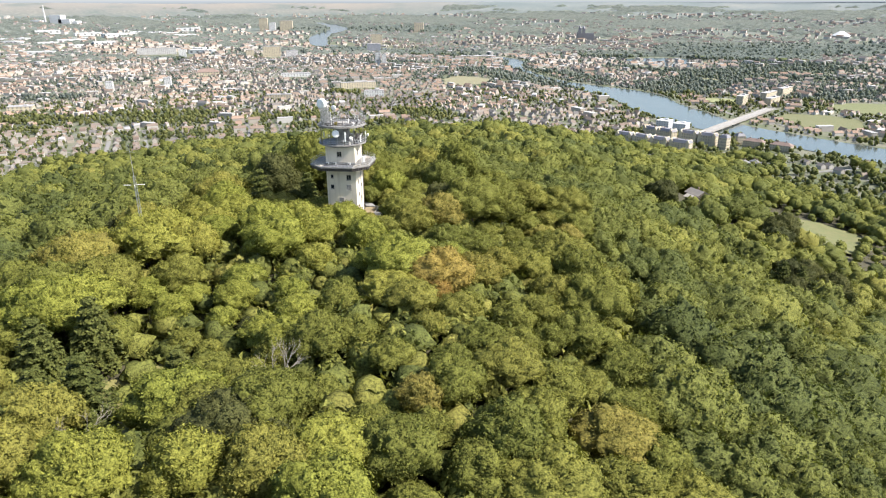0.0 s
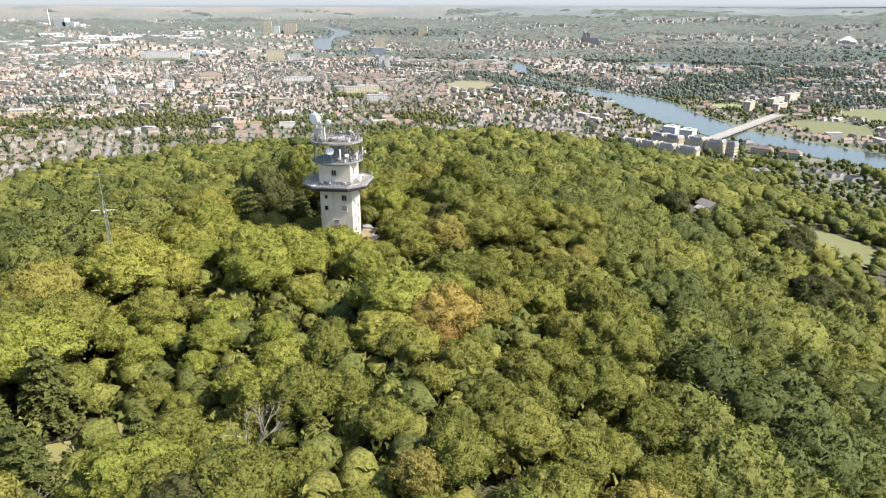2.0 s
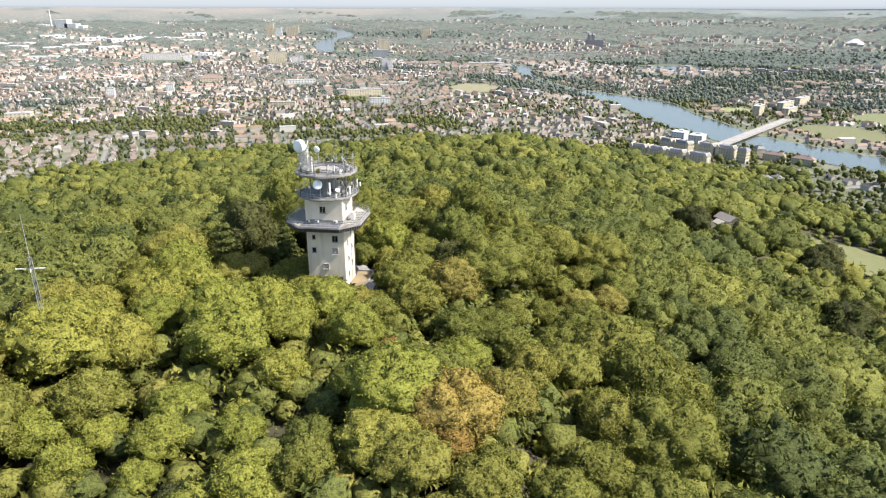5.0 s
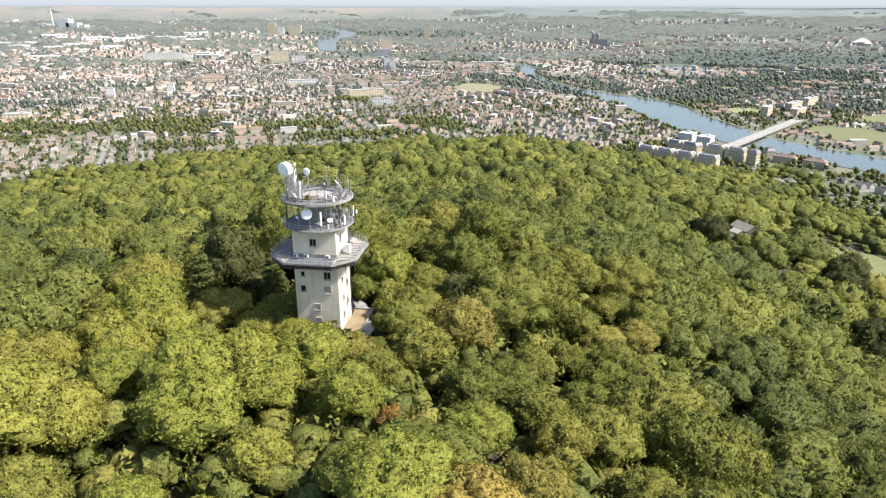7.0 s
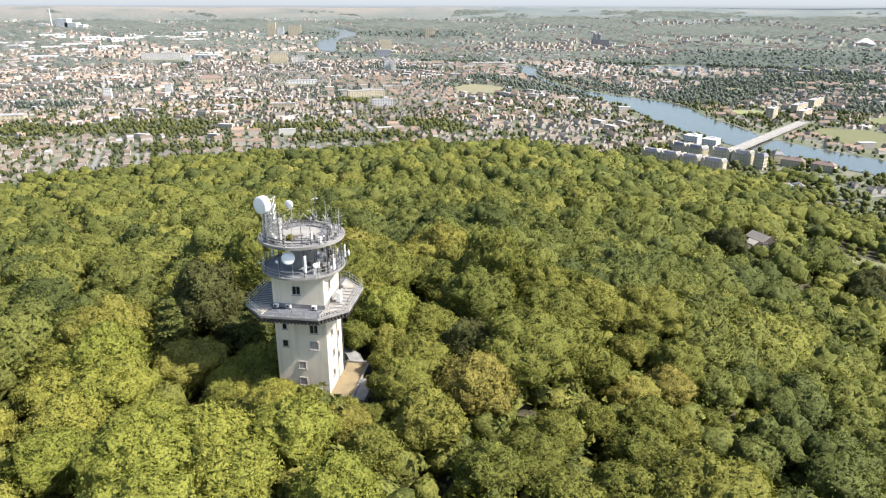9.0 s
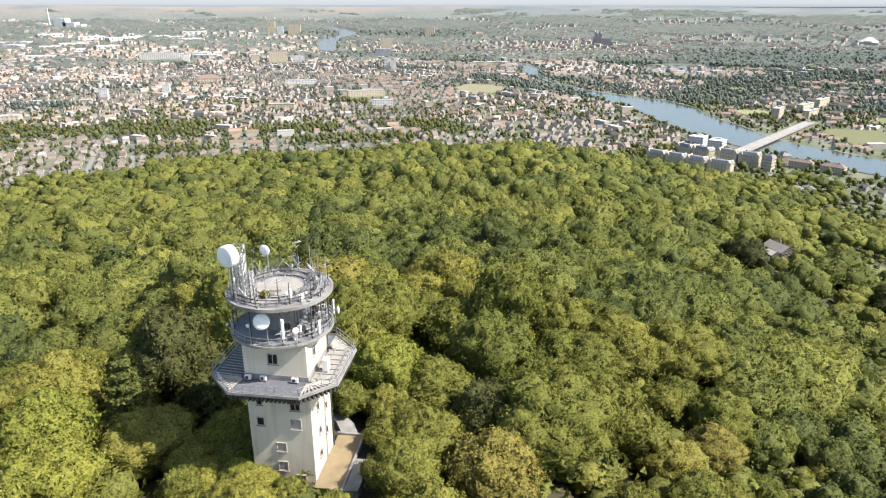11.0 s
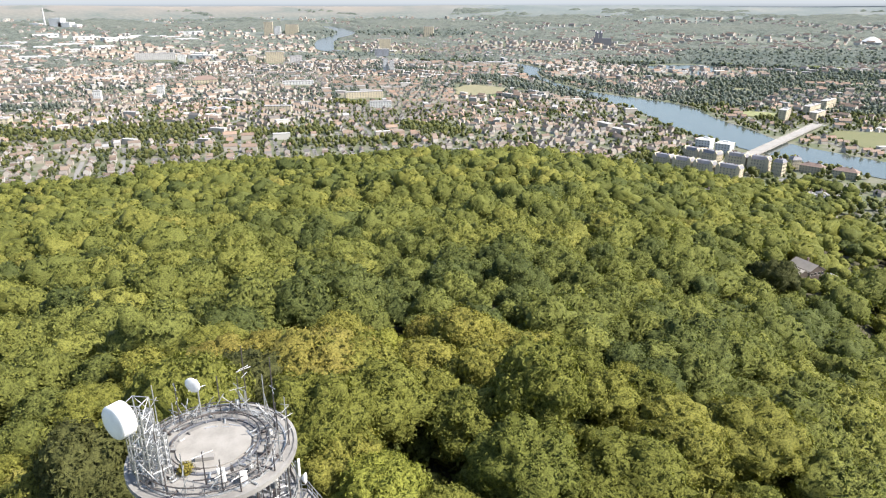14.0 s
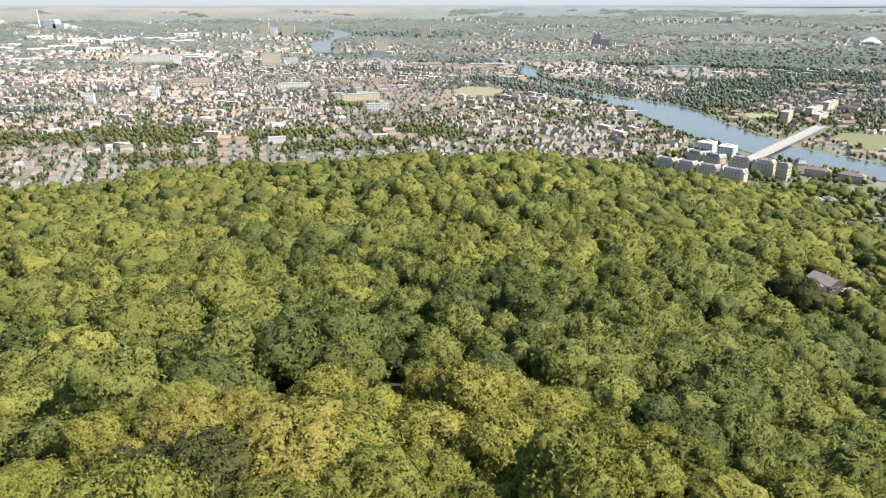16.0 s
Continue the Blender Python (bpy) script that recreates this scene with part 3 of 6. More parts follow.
def make_wood():
    rng = np.random.default_rng(5)

    def spots(step, jitter):
        gx, gy = np.meshgrid(np.arange(-760, 460, step), np.arange(-260, 900, step * 0.87))
        gx = gx + (np.arange(gx.shape[0]) % 2)[:, None] * step / 2
        x = (gx + rng.uniform(-jitter, jitter, gx.shape)).ravel()
        y = (gy + rng.uniform(-jitter, jitter, gx.shape)).ravel()
        keep = (hill(x, y) > 3.0 + 2 * np.sin(x * 0.05)) & ~is_clear(x, y) & (y < np.interp(x, EDGE_X, EDGE_Y))
        for s in SPECIAL:
            keep &= np.hypot(x - s[1], y - s[2]) > 3.6
        x, y = x[keep], y[keep]
        line = np.stack([np.linspace(40, -10, 50), np.linspace(-118, 150, 50)], 1)
        d = np.min(np.hypot(x[:, None] - line[:, 0], y[:, None] - line[:, 1]), axis=1)
        return x, y, d

    def stature(x, y):
        """Taller and lower stands of trees over the hill."""
        return 1.0 + 0.24 * np.sin(x * 0.047 + 1.1) * np.sin(y * 0.040 + 0.4) + 0.14 * np.sin(x * 0.11 - y * 0.09)

    x, y, d = spots(11.0, 3.3)
    x, y, d = x[y > -48], y[y > -48], d[y > -48]
    sx, sy, sd = spots(8.4, 2.6)
    low = sy <= -48
    x, y, d = np.r_[x, sx[low]], np.r_[y, sy[low]], np.r_[d, sd[low]]
    fx, fy, fd = spots(13.2, 4.2)
    bearing = np.degrees(np.arctan2(fx - 43, fy + 170))
    seen = (bearing > -46) & (bearing < 32)
    close, wide = d < 108, (fd >= 108) & (seen | (rng.uniform(size=len(fx)) < 0.15)) & (fy < 760)
    x, y, d = np.r_[x[close], fx[wide]], np.r_[y[close], fy[wide]], np.r_[d[close], fd[wide]]
    d_near = np.hypot(np.clip(np.abs(x - 10) - 30, 0, None), np.clip(np.abs(y + 25) - 75, 0, None))
    order = np.argsort(d_near)
    near = order[:290 - len(SPECIAL)]
    for i in near:
        px, py = float(x[i]), float(y[i])
        look = "plain"
        # Darker leaves beside the tower: its shadow put into tree colour, besides dark species.
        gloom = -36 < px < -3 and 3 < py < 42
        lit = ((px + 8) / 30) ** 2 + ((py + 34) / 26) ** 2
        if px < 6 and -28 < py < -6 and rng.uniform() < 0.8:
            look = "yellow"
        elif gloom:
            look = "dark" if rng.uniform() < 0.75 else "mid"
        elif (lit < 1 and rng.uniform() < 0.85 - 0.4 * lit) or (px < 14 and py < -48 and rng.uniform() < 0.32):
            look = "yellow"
        elif (px > 30 and py > -80 and rng.uniform() < 0.6) or (py < -60 and rng.uniform() < 0.3):
            look = "mid"
        elif px < 35 and rng.uniform() < 0.18:
            look = "yellow"
        elif rng.uniform() < 0.03:
            look = "dark"
        size = float(rng.uniform(0.72, 1.18) * stature(px, py)) * (0.76 if py < -48 else 1.15 if gloom else 1.0)
        gap = math.hypot(max(abs(px) - 3.7, 0), max(abs(py) - 3.8, 0))
        if py < 0 and -12 < px < 16:
            size = min(size, 0.16 + 0.044 * gap)
        size = min(size, 0.30 + 0.035 * gap)
        plant(int(rng.integers(0, 7)), look, px, py, size, float(rng.uniform(0, 6.28)), float(rng.uniform(0.78, 1.06)))
    for k, (look, px, py, s, h) in enumerate(SPECIAL):
        plant(("pine", k % 2) if look == "pine" else k % 7, look, px, py, s, k * 1.3, h)
    rest = order[290 - len(SPECIAL):]
    mids = [crown(100 + k, 6.3, 10.4, 15, 1300, 0.32, (15, 23), 0.55, 0.06, 4, 110) for k in range(8)]
    fars = [crown(200 + k, 6.6, 10.8, 13, 440, 0.50, (11, 17), 0.6, 0.085, 3, 70) for k in range(8)]
    faint = [crown(220 + k, 6.6, 10.8, 11, 48, 0.90, (7, 10), 0.7, 0.13, 2, 30) for k in range(8)]
    sight = np.degrees(np.arctan2(x - 43, y + 165))
    beside = (sight < -47) | (sight > 33) | (y < -125)
    for name, some, kinds, label in (("woodland", rest[(d[rest] < 108) & ~beside[rest]], mids, "dense olive green broadleaf trees covering the hilltop"),
                                     ("far_woodland", rest[(d[rest] >= 108) & (d[rest] < 250) & ~beside[rest]], fars, "broadleaf wood on the hill's upper slopes"),
                                     ("lower_woodland", rest[(d[rest] >= 250) | beside[rest]], faint, "broadleaf wood running down the hill to the town")):
        vs, fs, ts, at = [], [], [], 0
        for i in some:
            v, f = kinds[rng.integers(0, 8)]
            a, s = rng.uniform(0, 6.28), rng.uniform(0.72, 1.24) * stature(x[i], y[i]) * (0.78 if y[i] < -48 and d[i] < 108 else 1.22 if d[i] >= 108 else 1.06) * (0.5 if ((x[i] - 262) / 62) ** 2 + ((y[i] - 365) / 95) ** 2 < 1 else 1.0)
            ca, sa = math.cos(a) * s, math.sin(a) * s
            w = np.stack([v[:, 0] * ca - v[:, 1] * sa, v[:, 0] * sa + v[:, 1] * ca, v[:, 2] * s * rng.uniform(0.80, 1.10)], 1)
            vs.append(w + (x[i], y[i], 0)), fs.append(f + at)
            ts.append(np.full(len(v), tint_patch(x[i], y[i]) - 0.06 - 0.10 * float(smooth(20, 90, x[i])) * float(x[i] < 150) - 0.12 * float(bump_at(x[i], y[i], -10, 110, 90)) + rng.normal(0, 0.11) - (0.35 if rng.uniform() < 0.08 else 0.0)))
            at += len(v)
        v, t = np.vstack(vs), np.concatenate(ts)
        roots = np.concatenate([np.full(len(a), k) for k, a in enumerate(vs)])
        gz = ground(x[some], y[some])
        v[:, 2] += gz[roots] + 1.4
        tagged(new(name, mesh_from(name, v, np.vstack(fs), [M_WOODS], tint=t, even=True)), label, "woodland", kind="stuff")


def dead_tree(x, y, s, seed):
    rng = random.Random(seed)
    bm = bmesh.new()

    def grow(p, d, length, r, depth):
        q = p + d * length
        tube(bm, p, q, r, 5, r * 0.6)
        if depth:
            for _ in range(3):
                e = (d + Vector((rng.uniform(-.75, .75), rng.uniform(-.75, .75), rng.uniform(-.1, .5)))).normalized()
                grow(p.lerp(q, rng.uniform(0.6, 1)), e, length * rng.uniform(0.55, 0.8), r * 0.55, depth - 1)

    grow(Vector((0, 0, -0.5)), Vector((0.05, 0, 1)), 4.5 * s, 0.16 * s, 4)
    tree = base("bare_tree", "leafless grey dead tree with fine branches", "tree", Matrix.Translation((x, y, float(ground(x, y)))), "bare trees")
    part("trunk", bm, M_DEADWOOD, tree)


def undergrowth():
    """Bushes and saplings that fill the gaps between the nearer trees."""
    rng = np.random.default_rng(31)
    kinds = [crown(400 + k, 2.4, 3.6, 12, 60, 0.36, (5, 7), 0.5, 0.08, 5) for k in range(5)]
    gx, gy = np.meshgrid(np.arange(-75, 105, 4.3), np.arange(-135, 80, 4.3))
    x, y = (gx + rng.uniform(-2.4, 2.4, gx.shape)).ravel(), (gy + rng.uniform(-2.4, 2.4, gx.shape)).ravel()
    keep = (np.hypot(np.clip(np.abs(x) - 5.5, 0, None), np.clip(np.abs(y) - 6, 0, None)) > 0.8) & ~((x > 3) & (x < 13) & (np.abs(y) < 10)) & (np.hypot(x - 10, y + 20) < 105)
    open_ = ((x + 6) / 7.5) ** 2 + ((y + 89) / 15.0) ** 2 < 1
    keep &= ~open_ & (rng.uniform(size=x.shape) < 0.95)
    x, y = x[keep], y[keep]
    gz = ground(x, y)
    vs, fs, ts, at = [], [], [], 0
    for i in range(len(x)):
        v, f = kinds[rng.integers(0, 5)]
        a, s = rng.uniform(0, 6.28), rng.uniform(0.8, 1.9)
        ca, sa = math.cos(a) * s, math.sin(a) * s
        vs.append(np.stack([x[i] + v[:, 0] * ca - v[:, 1] * sa, y[i] + v[:, 0] * sa + v[:, 1] * ca, gz[i] - 0.4 + v[:, 2] * s], 1))
        fs.append(f + at), ts.append(np.full(len(v), rng.uniform(0.1, 0.95)))
        at += len(v)
    ob = new("undergrowth", mesh_from("undergrowth", np.vstack(vs), np.vstack(fs), [M_WOODS], tint=np.concatenate(ts), even=True))
    tagged(ob, "bushes and saplings between the trees of the hilltop", "bushes", kind="stuff")


make_wood()
undergrowth()
foot = random.Random(4)
for k in range(34):
    a = foot.uniform(2.3, 4.95)
    r = foot.uniform(6.4, 13)
    plant(k % 7, foot.choice(("yellow", "yellow", "yellow", "plain")), r * math.cos(a), r * math.sin(a) * 0.95, min(0.5, 0.24 + 0.03 * (r - 5)), k * 0.9)
for k, (x, y, s) in enumerate(((10.5, 3.5, 0.42), (9.6, 7.5, 0.42), (14.5, -1.5, 0.5), (12, 9, 0.6), (8.5, 12, 0.5), (14, -7, 0.45), (7.5, -9.5, 0.34), (10.5, -9, 0.36), (3.5, 11.5, 0.55), (15, 4, 0.7))):
    plant(k % 7, "mid" if k % 2 else "plain", x, y, s, k * 1.1)
for k, (x, y, s) in enumerate(DEAD):
    dead_tree(x, y, s, k)


def grass_patch(name, cx, cy, a, b, colours, label, lift=0.9):
    """A sheet of dry grass laid over the ground."""
    n, m = 40, 12
    ang = np.linspace(0, 2 * np.pi, n, endpoint=False)
    rad = np.linspace(0, 1, m)
    edge = 1 + 0.12 * np.sin(3 * ang + cx) + 0.07 * np.sin(7 * ang)
    x = (cx + a * np.outer(rad, np.cos(ang) * edge)).ravel()
    y = (cy + b * np.outer(rad, np.sin(ang) * edge)).ravel()
    i, j = np.meshgrid(np.arange(m - 1), np.arange(n), indexing="ij")
    p, q = (i * n + j).ravel(), (i * n + (j + 1) % n).ravel()
    nd = Nodes(name, 0.95)
    c = nd.mix(nd.ramp(nd.noise(0.16, 5), (0.35, (0, 0, 0)), (0.65, (1, 1, 1))), *colours)
    c = nd.mix(0.4, c, nd.mix(nd.noise(2.5, 4), tuple(v * 0.6 for v in colours[0]), tuple(v * 1.3 for v in colours[1])))
    nd.bump(nd.noise(3, 4), 0.6, 0.15)
    ob = new(name, mesh_from(name, np.stack([x, y, ground(x, y) + lift], 1), np.stack([p, p + n, q + n, q], 1), [nd.colour(c)], even=True))
    tagged(ob, label, "grass", kind="stuff")


grass_patch("dry_grass_clearing", -8, -84, 9.5, 14, ((0.20, 0.165, 0.060), (0.130, 0.135, 0.040)), "dry yellow grass in a small clearing", 1.7)
grass_patch("meadow", 236, 300, 18, 22, ((0.17, 0.17, 0.06), (0.11, 0.14, 0.04)), "sloping yellow-green meadow below a small house", 2.2)
grass_patch("dry_meadow", 284, 374, 30, 48, ((0.135, 0.125, 0.050), (0.095, 0.110, 0.036)), "dry tan meadow on the hillside", 2.2)


# ---------------------------------------------------------------- the tower
X0, X1, Y0, Y1 = -3.70, 3.63, -3.85, 3.45      # the shaft's sides
DECK, LOW, TOP = 13.4, 18.2, 22.7              # heights of the gallery, the lower and the upper round deck
PX, PY, PW, PF = -0.35, 0.25, 7.25, 3.95       # the gallery's middle, half width and half length of a long side
CX, CY = -0.25, 0.0                            # the round decks' middle


def window(parent, x, y, z, w, h, turn, shut=False, bars=1):
    """A window in a wall whose outside looks to -y before it is turned."""
    m = Matrix.Translation((x, y, z)) @ Matrix.Rotation(radians(turn), 4, "Z")
    win = new("window")
    win.parent = parent
    win.matrix_basis = m
    tagged(win, "grey shuttered window" if shut else "small dark window with a pale sill")
    bm = bmesh.new()
    for sx in (-1, 1):
        box(bm, (sx * (w / 2 + 0.04), -0.03, 0), (0.08, 0.12, h + 0.16))
    for sz in (-1, 1):
        box(bm, (0, -0.03, sz * (h / 2 + 0.04)), (w, 0.118, 0.08))
    for k in range(bars):
        box(bm, ((k + 1) * w / (bars + 1) - w / 2, -0.02, 0), (0.06, 0.07, h))
    part("window_frame", bm, M_FRAME, win)
    bm = bmesh.new()
    box(bm, (0, 0.0, 0), (w, 0.03, h))
    if shut:
        for k in range(7):
            box(bm, (0, -0.03, (k - 3) * h / 7), (w * 0.98, 0.03, h / 7 * 0.82))
    part("shutter" if shut else "pane", bm, M_SHUTTER if shut else M_GLASS, win)
    bm = bmesh.new()
    box(bm, (0, -0.08, -h / 2 - 0.12), (w + 0.3, 0.2, 0.08), 0, 0.015)
    part("window_sill", bm, M_CONCRETE, win)


def octagon(inset=0.0):
    w, f = PW - inset, PF - inset * 0.41
    return [(PX + a, PY + b) for a, b in ((-f, -w), (f, -w), (w, -f), (w, f), (f, w), (-f, w), (-w, f), (-w, -f))]


def rail_run(parent, a, b, height, bays, brace=True):
    """A railing of posts, two rails and a slanting brace in each bay."""
    a, b = Vector(a), Vector(b)
    run = new("railing")
    run.parent = parent
    tagged(run, "pale galvanised steel railing")
    up = Vector((0, 0, 1))
    for k in range(bays + 1):
        p = a.lerp(b, k / bays)
        part("post", tube(bmesh.new(), p, p + up * height, 0.032), M_STEEL, run)
    for s in (0.06, 0.52, 1.0):
        part("rail", tube(bmesh.new(), a + up * height * s, b + up * height * s, 0.03), M_STEEL, run)
    if brace:
        for k in range(bays):
            p, q = a.lerp(b, k / bays), a.lerp(b, (k + 1) / bays)
            part("brace", tube(bmesh.new(), p + up * 0.06, q + up * height, 0.018, 5), M_STEEL, run)


def round_rail(parent, r, z, height, posts, rails):
    run = new("railing")
    run.parent = parent
    tagged(run, "pale steel hoop railing round the deck's edge")
    for s in rails:
        bm = bmesh.new()
        ring(bm, CX, CY, r - 0.03, r + 0.03, z + height * s - 0.03, z + height * s + 0.03, 56)
        part("hoop", bm, M_STEEL, run)
    for k in range(posts):
        a = 2 * math.pi * k / posts
        p = Vector((CX + r * math.cos(a), CY + r * math.sin(a), z))
        part("post", tube(bmesh.new(), p, p + Vector((0, 0, height)), 0.025, 5), M_STEEL, run)


def make_tower():
    tower = base("radio_tower", "cream square tower with octagonal gallery and round antenna decks", "tower")
    bm = bmesh.new()
    prism(bm, ((X0, Y0), (X1, Y0), (X1, Y1), (X0, Y1)), -3.0, DECK - 0.5)
    part("shaft", bm, M_WALL, tower)
    # a shallow band and corbels under the gallery
    bm = bmesh.new()
    prism(bm, ((X0 - .12, Y0 - .12), (X1 + .12, Y0 - .12), (X1 + .12, Y1 + .12), (X0 - .12, Y1 + .12)), DECK - 0.75, DECK - 0.5)
    part("band", bm, M_CONCRETE, tower)
    # cantilever beams under the gallery, square to each of its sides
    edge = octagon(0.12)
    beam = bpy.data.meshes.new("beam")
    bm = bmesh.new()
    v = [bm.verts.new((sx * 0.13, yy, zz)) for sx in (-1, 1) for yy, zz in ((0.0, -0.72), (0.0, 0), (3.3, 0), (3.3, -1.0))]
    bm.faces.new(v[:4]), bm.faces.new(v[4:][::-1])
    for i in range(4):
        j = (i + 1) % 4
        bm.faces.new((v[j], v[i], v[4 + i], v[4 + j]))
    bm.to_mesh(beam)
    bm.free()
    beam.materials.append(M_DARK_STEEL)
    for k in range(8):
        p, q = Vector((*edge[k], 0)), Vector((*edge[(k + 1) % 8], 0))
        n = 16 if k % 2 == 0 else 9
        for i in range(n):
            at = p.lerp(q, (i + 0.5) / n)
            share("beam", beam, tower, Matrix.Translation((at.x, at.y, DECK - 0.27)) @ Matrix.Rotation(math.atan2(q.y - p.y, q.x - p.x), 4, "Z"))
    # gallery
    bm = bmesh.new()
    prism(bm, octagon(), DECK - 0.26, DECK - 0.10)
    part("gallery_slab", bm, M_SLAB, tower, "weathered grey gallery slab")
    bm = bmesh.new()
    o, i_ = octagon(-0.06), octagon(0.14)
    for k in range(8):
        j = (k + 1) % 8
        a, b, c, d = o[k], o[j], i_[j], i_[k]
        q = [bm.verts.new((*p, z)) for z in (DECK - 0.27, DECK + 0.04) for p in (a, b, c, d)]
        for f in ((3, 2, 1, 0), (4, 5, 6, 7), (0, 1, 5, 4), (1, 2, 6, 5), (2, 3, 7, 6), (3, 0, 4, 7)):
            bm.faces.new([q[x] for x in f])
    part("gallery_edge", bm, M_CONCRETE, tower)
    # dark felt all round, pale boards on the sunny side, raised timber grids over both
    bm = bmesh.new()
    prism(bm, octagon(0.2), DECK - 0.12, DECK - 0.07)
    part("floor_covering", bm, M_DECK, tower, "dark grey roofing felt with pale streaks")
    bm = bmesh.new()
    box(bm, ((X1 + PX + PW) / 2 - 0.05, PY, DECK - 0.055), (PW + PX - X1 - 0.35, 2 * PF - 0.2, 0.05))
    part("floor_covering", bm, M_PALE, tower, "pale worn boards")
    corners = octagon(0.3)
    block = ((X0, Y0), (X1, Y0), (X1, Y0), (X1, Y1), (X1, Y1), (X0, Y1), (X0, Y1), (X0, Y0))
    for k in (1, 3, 5, 7, 6):
        a, b = Vector((*corners[k], 0)), Vector((*corners[(k + 1) % 8], 0))
        c, d = Vector((*block[(k) % 8], 0)), Vector((*block[(k + 1) % 8], 0))
        slats = 9 if k != 6 else 13
        for s in range(slats):
            f = (s + 0.5) / slats
            p, q = a.lerp(b, f), c.lerp(d, f)
            q = p.lerp(q, 0.86)
            mid, dv = (p + q) / 2, q - p
            bm = bmesh.new()
            box(bm, (mid.x, mid.y, DECK + 0.04), (dv.length, 0.10 if k in (5, 6, 7) else 0.17, 0.09), math.degrees(math.atan2(dv.y, dv.x)))
            part("timber", bm, M_WOOD_GREY, tower)
    for s in range(7):
        y = PY - PF + 0.6 + s * 1.1
        for x in ((X1 + PX + PW) / 2,):
            bm = bmesh.new()
            box(bm, (x - 0.1, y, DECK + 0.02), (PW + PX - X1 - 0.9, 0.11, 0.1))
            part("timber", bm, M_CONCRETE, tower)
    for s in range(2):
        bm = bmesh.new()
        box(bm, (X1 + 0.9 + s * 1.4, PY, DECK + 0.08), (0.12, 2 * PF - 0.4, 0.12))
        part("timber", bm, M_CONCRETE, tower)
    rc = octagon(0.08)
    for k in range(8):
        a, b = rc[k], rc[(k + 1) % 8]
        rail_run(tower, (*a, DECK + 0.05), (*b, DECK + 0.05), 1.0, 9 if k % 2 == 0 else 5, False)
    # the block that carries the round decks
    bm = bmesh.new()
    prism(bm, ((X0 + .05, Y0 + .05), (X1 - .05, Y0 + .05), (X1 - .05, Y1 - .05), (X0 + .05, Y1 - .05)), DECK - 0.1, LOW - 0.3)
    part("upper_block", bm, M_WALL, tower)
    bm = bmesh.new()
    prism(bm, ((X0 - .03, Y0 - .03), (X1 + .03, Y0 - .03), (X1 + .03, Y1 + .03), (X0 - .03, Y1 + .03)), DECK - 0.08, DECK + 0.55)
    part("plinth", bm, M_CONCRETE, tower, "stained grey plinth round the upper block")
    # lower round deck with a flared rim
    bm = bmesh.new()
    prof = ((3.9, LOW - 0.75), (5.35, LOW - 0.22), (5.62, LOW - 0.1), (5.64, LOW + 0.1), (5.5, LOW + 0.1), (5.45, LOW), (0.0, LOW))
    rings = [[bm.verts.new((CX + r * math.cos(2 * math.pi * i / 72), CY + r * math.sin(2 * math.pi * i / 72), z)) for i in range(72)] for r, z in prof[:-1]]
    for a, b in zip(rings, rings[1:]):
        for i in range(72):
            bm.faces.new((a[i], a[(i + 1) % 72], b[(i + 1) % 72], b[i]))
    bm.faces.new(rings[-1])
    part("lower_deck", bm, M_LOW_DECK, tower, "round slate-grey lower deck with a low rim")
    bm = bmesh.new()
    ring(bm, CX, CY, 5.52, 5.72, LOW - 0.06, LOW + 0.20, 72)
    part("rim", bm, M_CONCRETE, tower)
    round_rail(tower, 5.6, LOW + 0.1, 1.0, 22, (0.55, 1.0))
    # core between the decks
    bm = bmesh.new()
    prism(bm, circle(CX, CY + 0.3, 1.8, 40), LOW, TOP - 0.35)
    part("core", bm, M_SLAB, tower)
    for k in range(10):
        a = 2 * math.pi * (k + 0.05) / 10
        p = Vector((CX + 5.35 * math.cos(a), CY + 5.35 * math.sin(a), LOW))
        part("column", tube(bmesh.new(), p, p + Vector((0, 0, TOP - 0.4 - LOW)), 0.06, 8), M_DARK_STEEL, tower)
    for k in range(10):
        a = 2 * math.pi * k / 10 + 0.2
        p = Vector((CX + 2.1 * math.cos(a), CY + .3 + 2.1 * math.sin(a), TOP - 0.45))
        q = Vector((CX + 5.6 * math.cos(a), CY + 5.6 * math.sin(a), TOP - 0.45))
        part("beam", tube(bmesh.new(), p, q, 0.12, 6), M_DARK_STEEL, tower)
    # upper round deck
    bm = bmesh.new()
    prism(bm, circle(CX, CY, 5.75, 80), TOP - 0.22, TOP)
    part("upper_deck", bm, M_CONCRETE, tower, "pale stained round concrete deck")
    bm = bmesh.new()
    ring(bm, CX, CY, 5.60, 5.84, TOP - 0.26, TOP + 0.10, 80)
    part("rim", bm, M_CONCRETE, tower)
    bm = bmesh.new()
    ring(bm, CX - 0.2, CY + 0.5, 3.10, 3.30, TOP - 0.02, TOP + 0.12, 56)
    part("kerb_ring", bm, M_DECK, tower)
    bm = bmesh.new()
    ring(bm, CX, CY, 4.95, 5.07, TOP - 0.02, TOP + 0.10, 72)
    part("kerb_ring", bm, M_STEEL, tower)
    bm = bmesh.new()
    prism(bm, circle(CX - 0.2, CY + 0.5, 2.6, 40), TOP, TOP + 0.12)
    part("hatch_slab", bm, M_PALE, tower, "pale round slab in the middle of the deck")
    # windows
    window(tower, -0.25, Y0 + 0.05 - 0.01, 15.95, 1.05, 1.15, 0, bars=1)
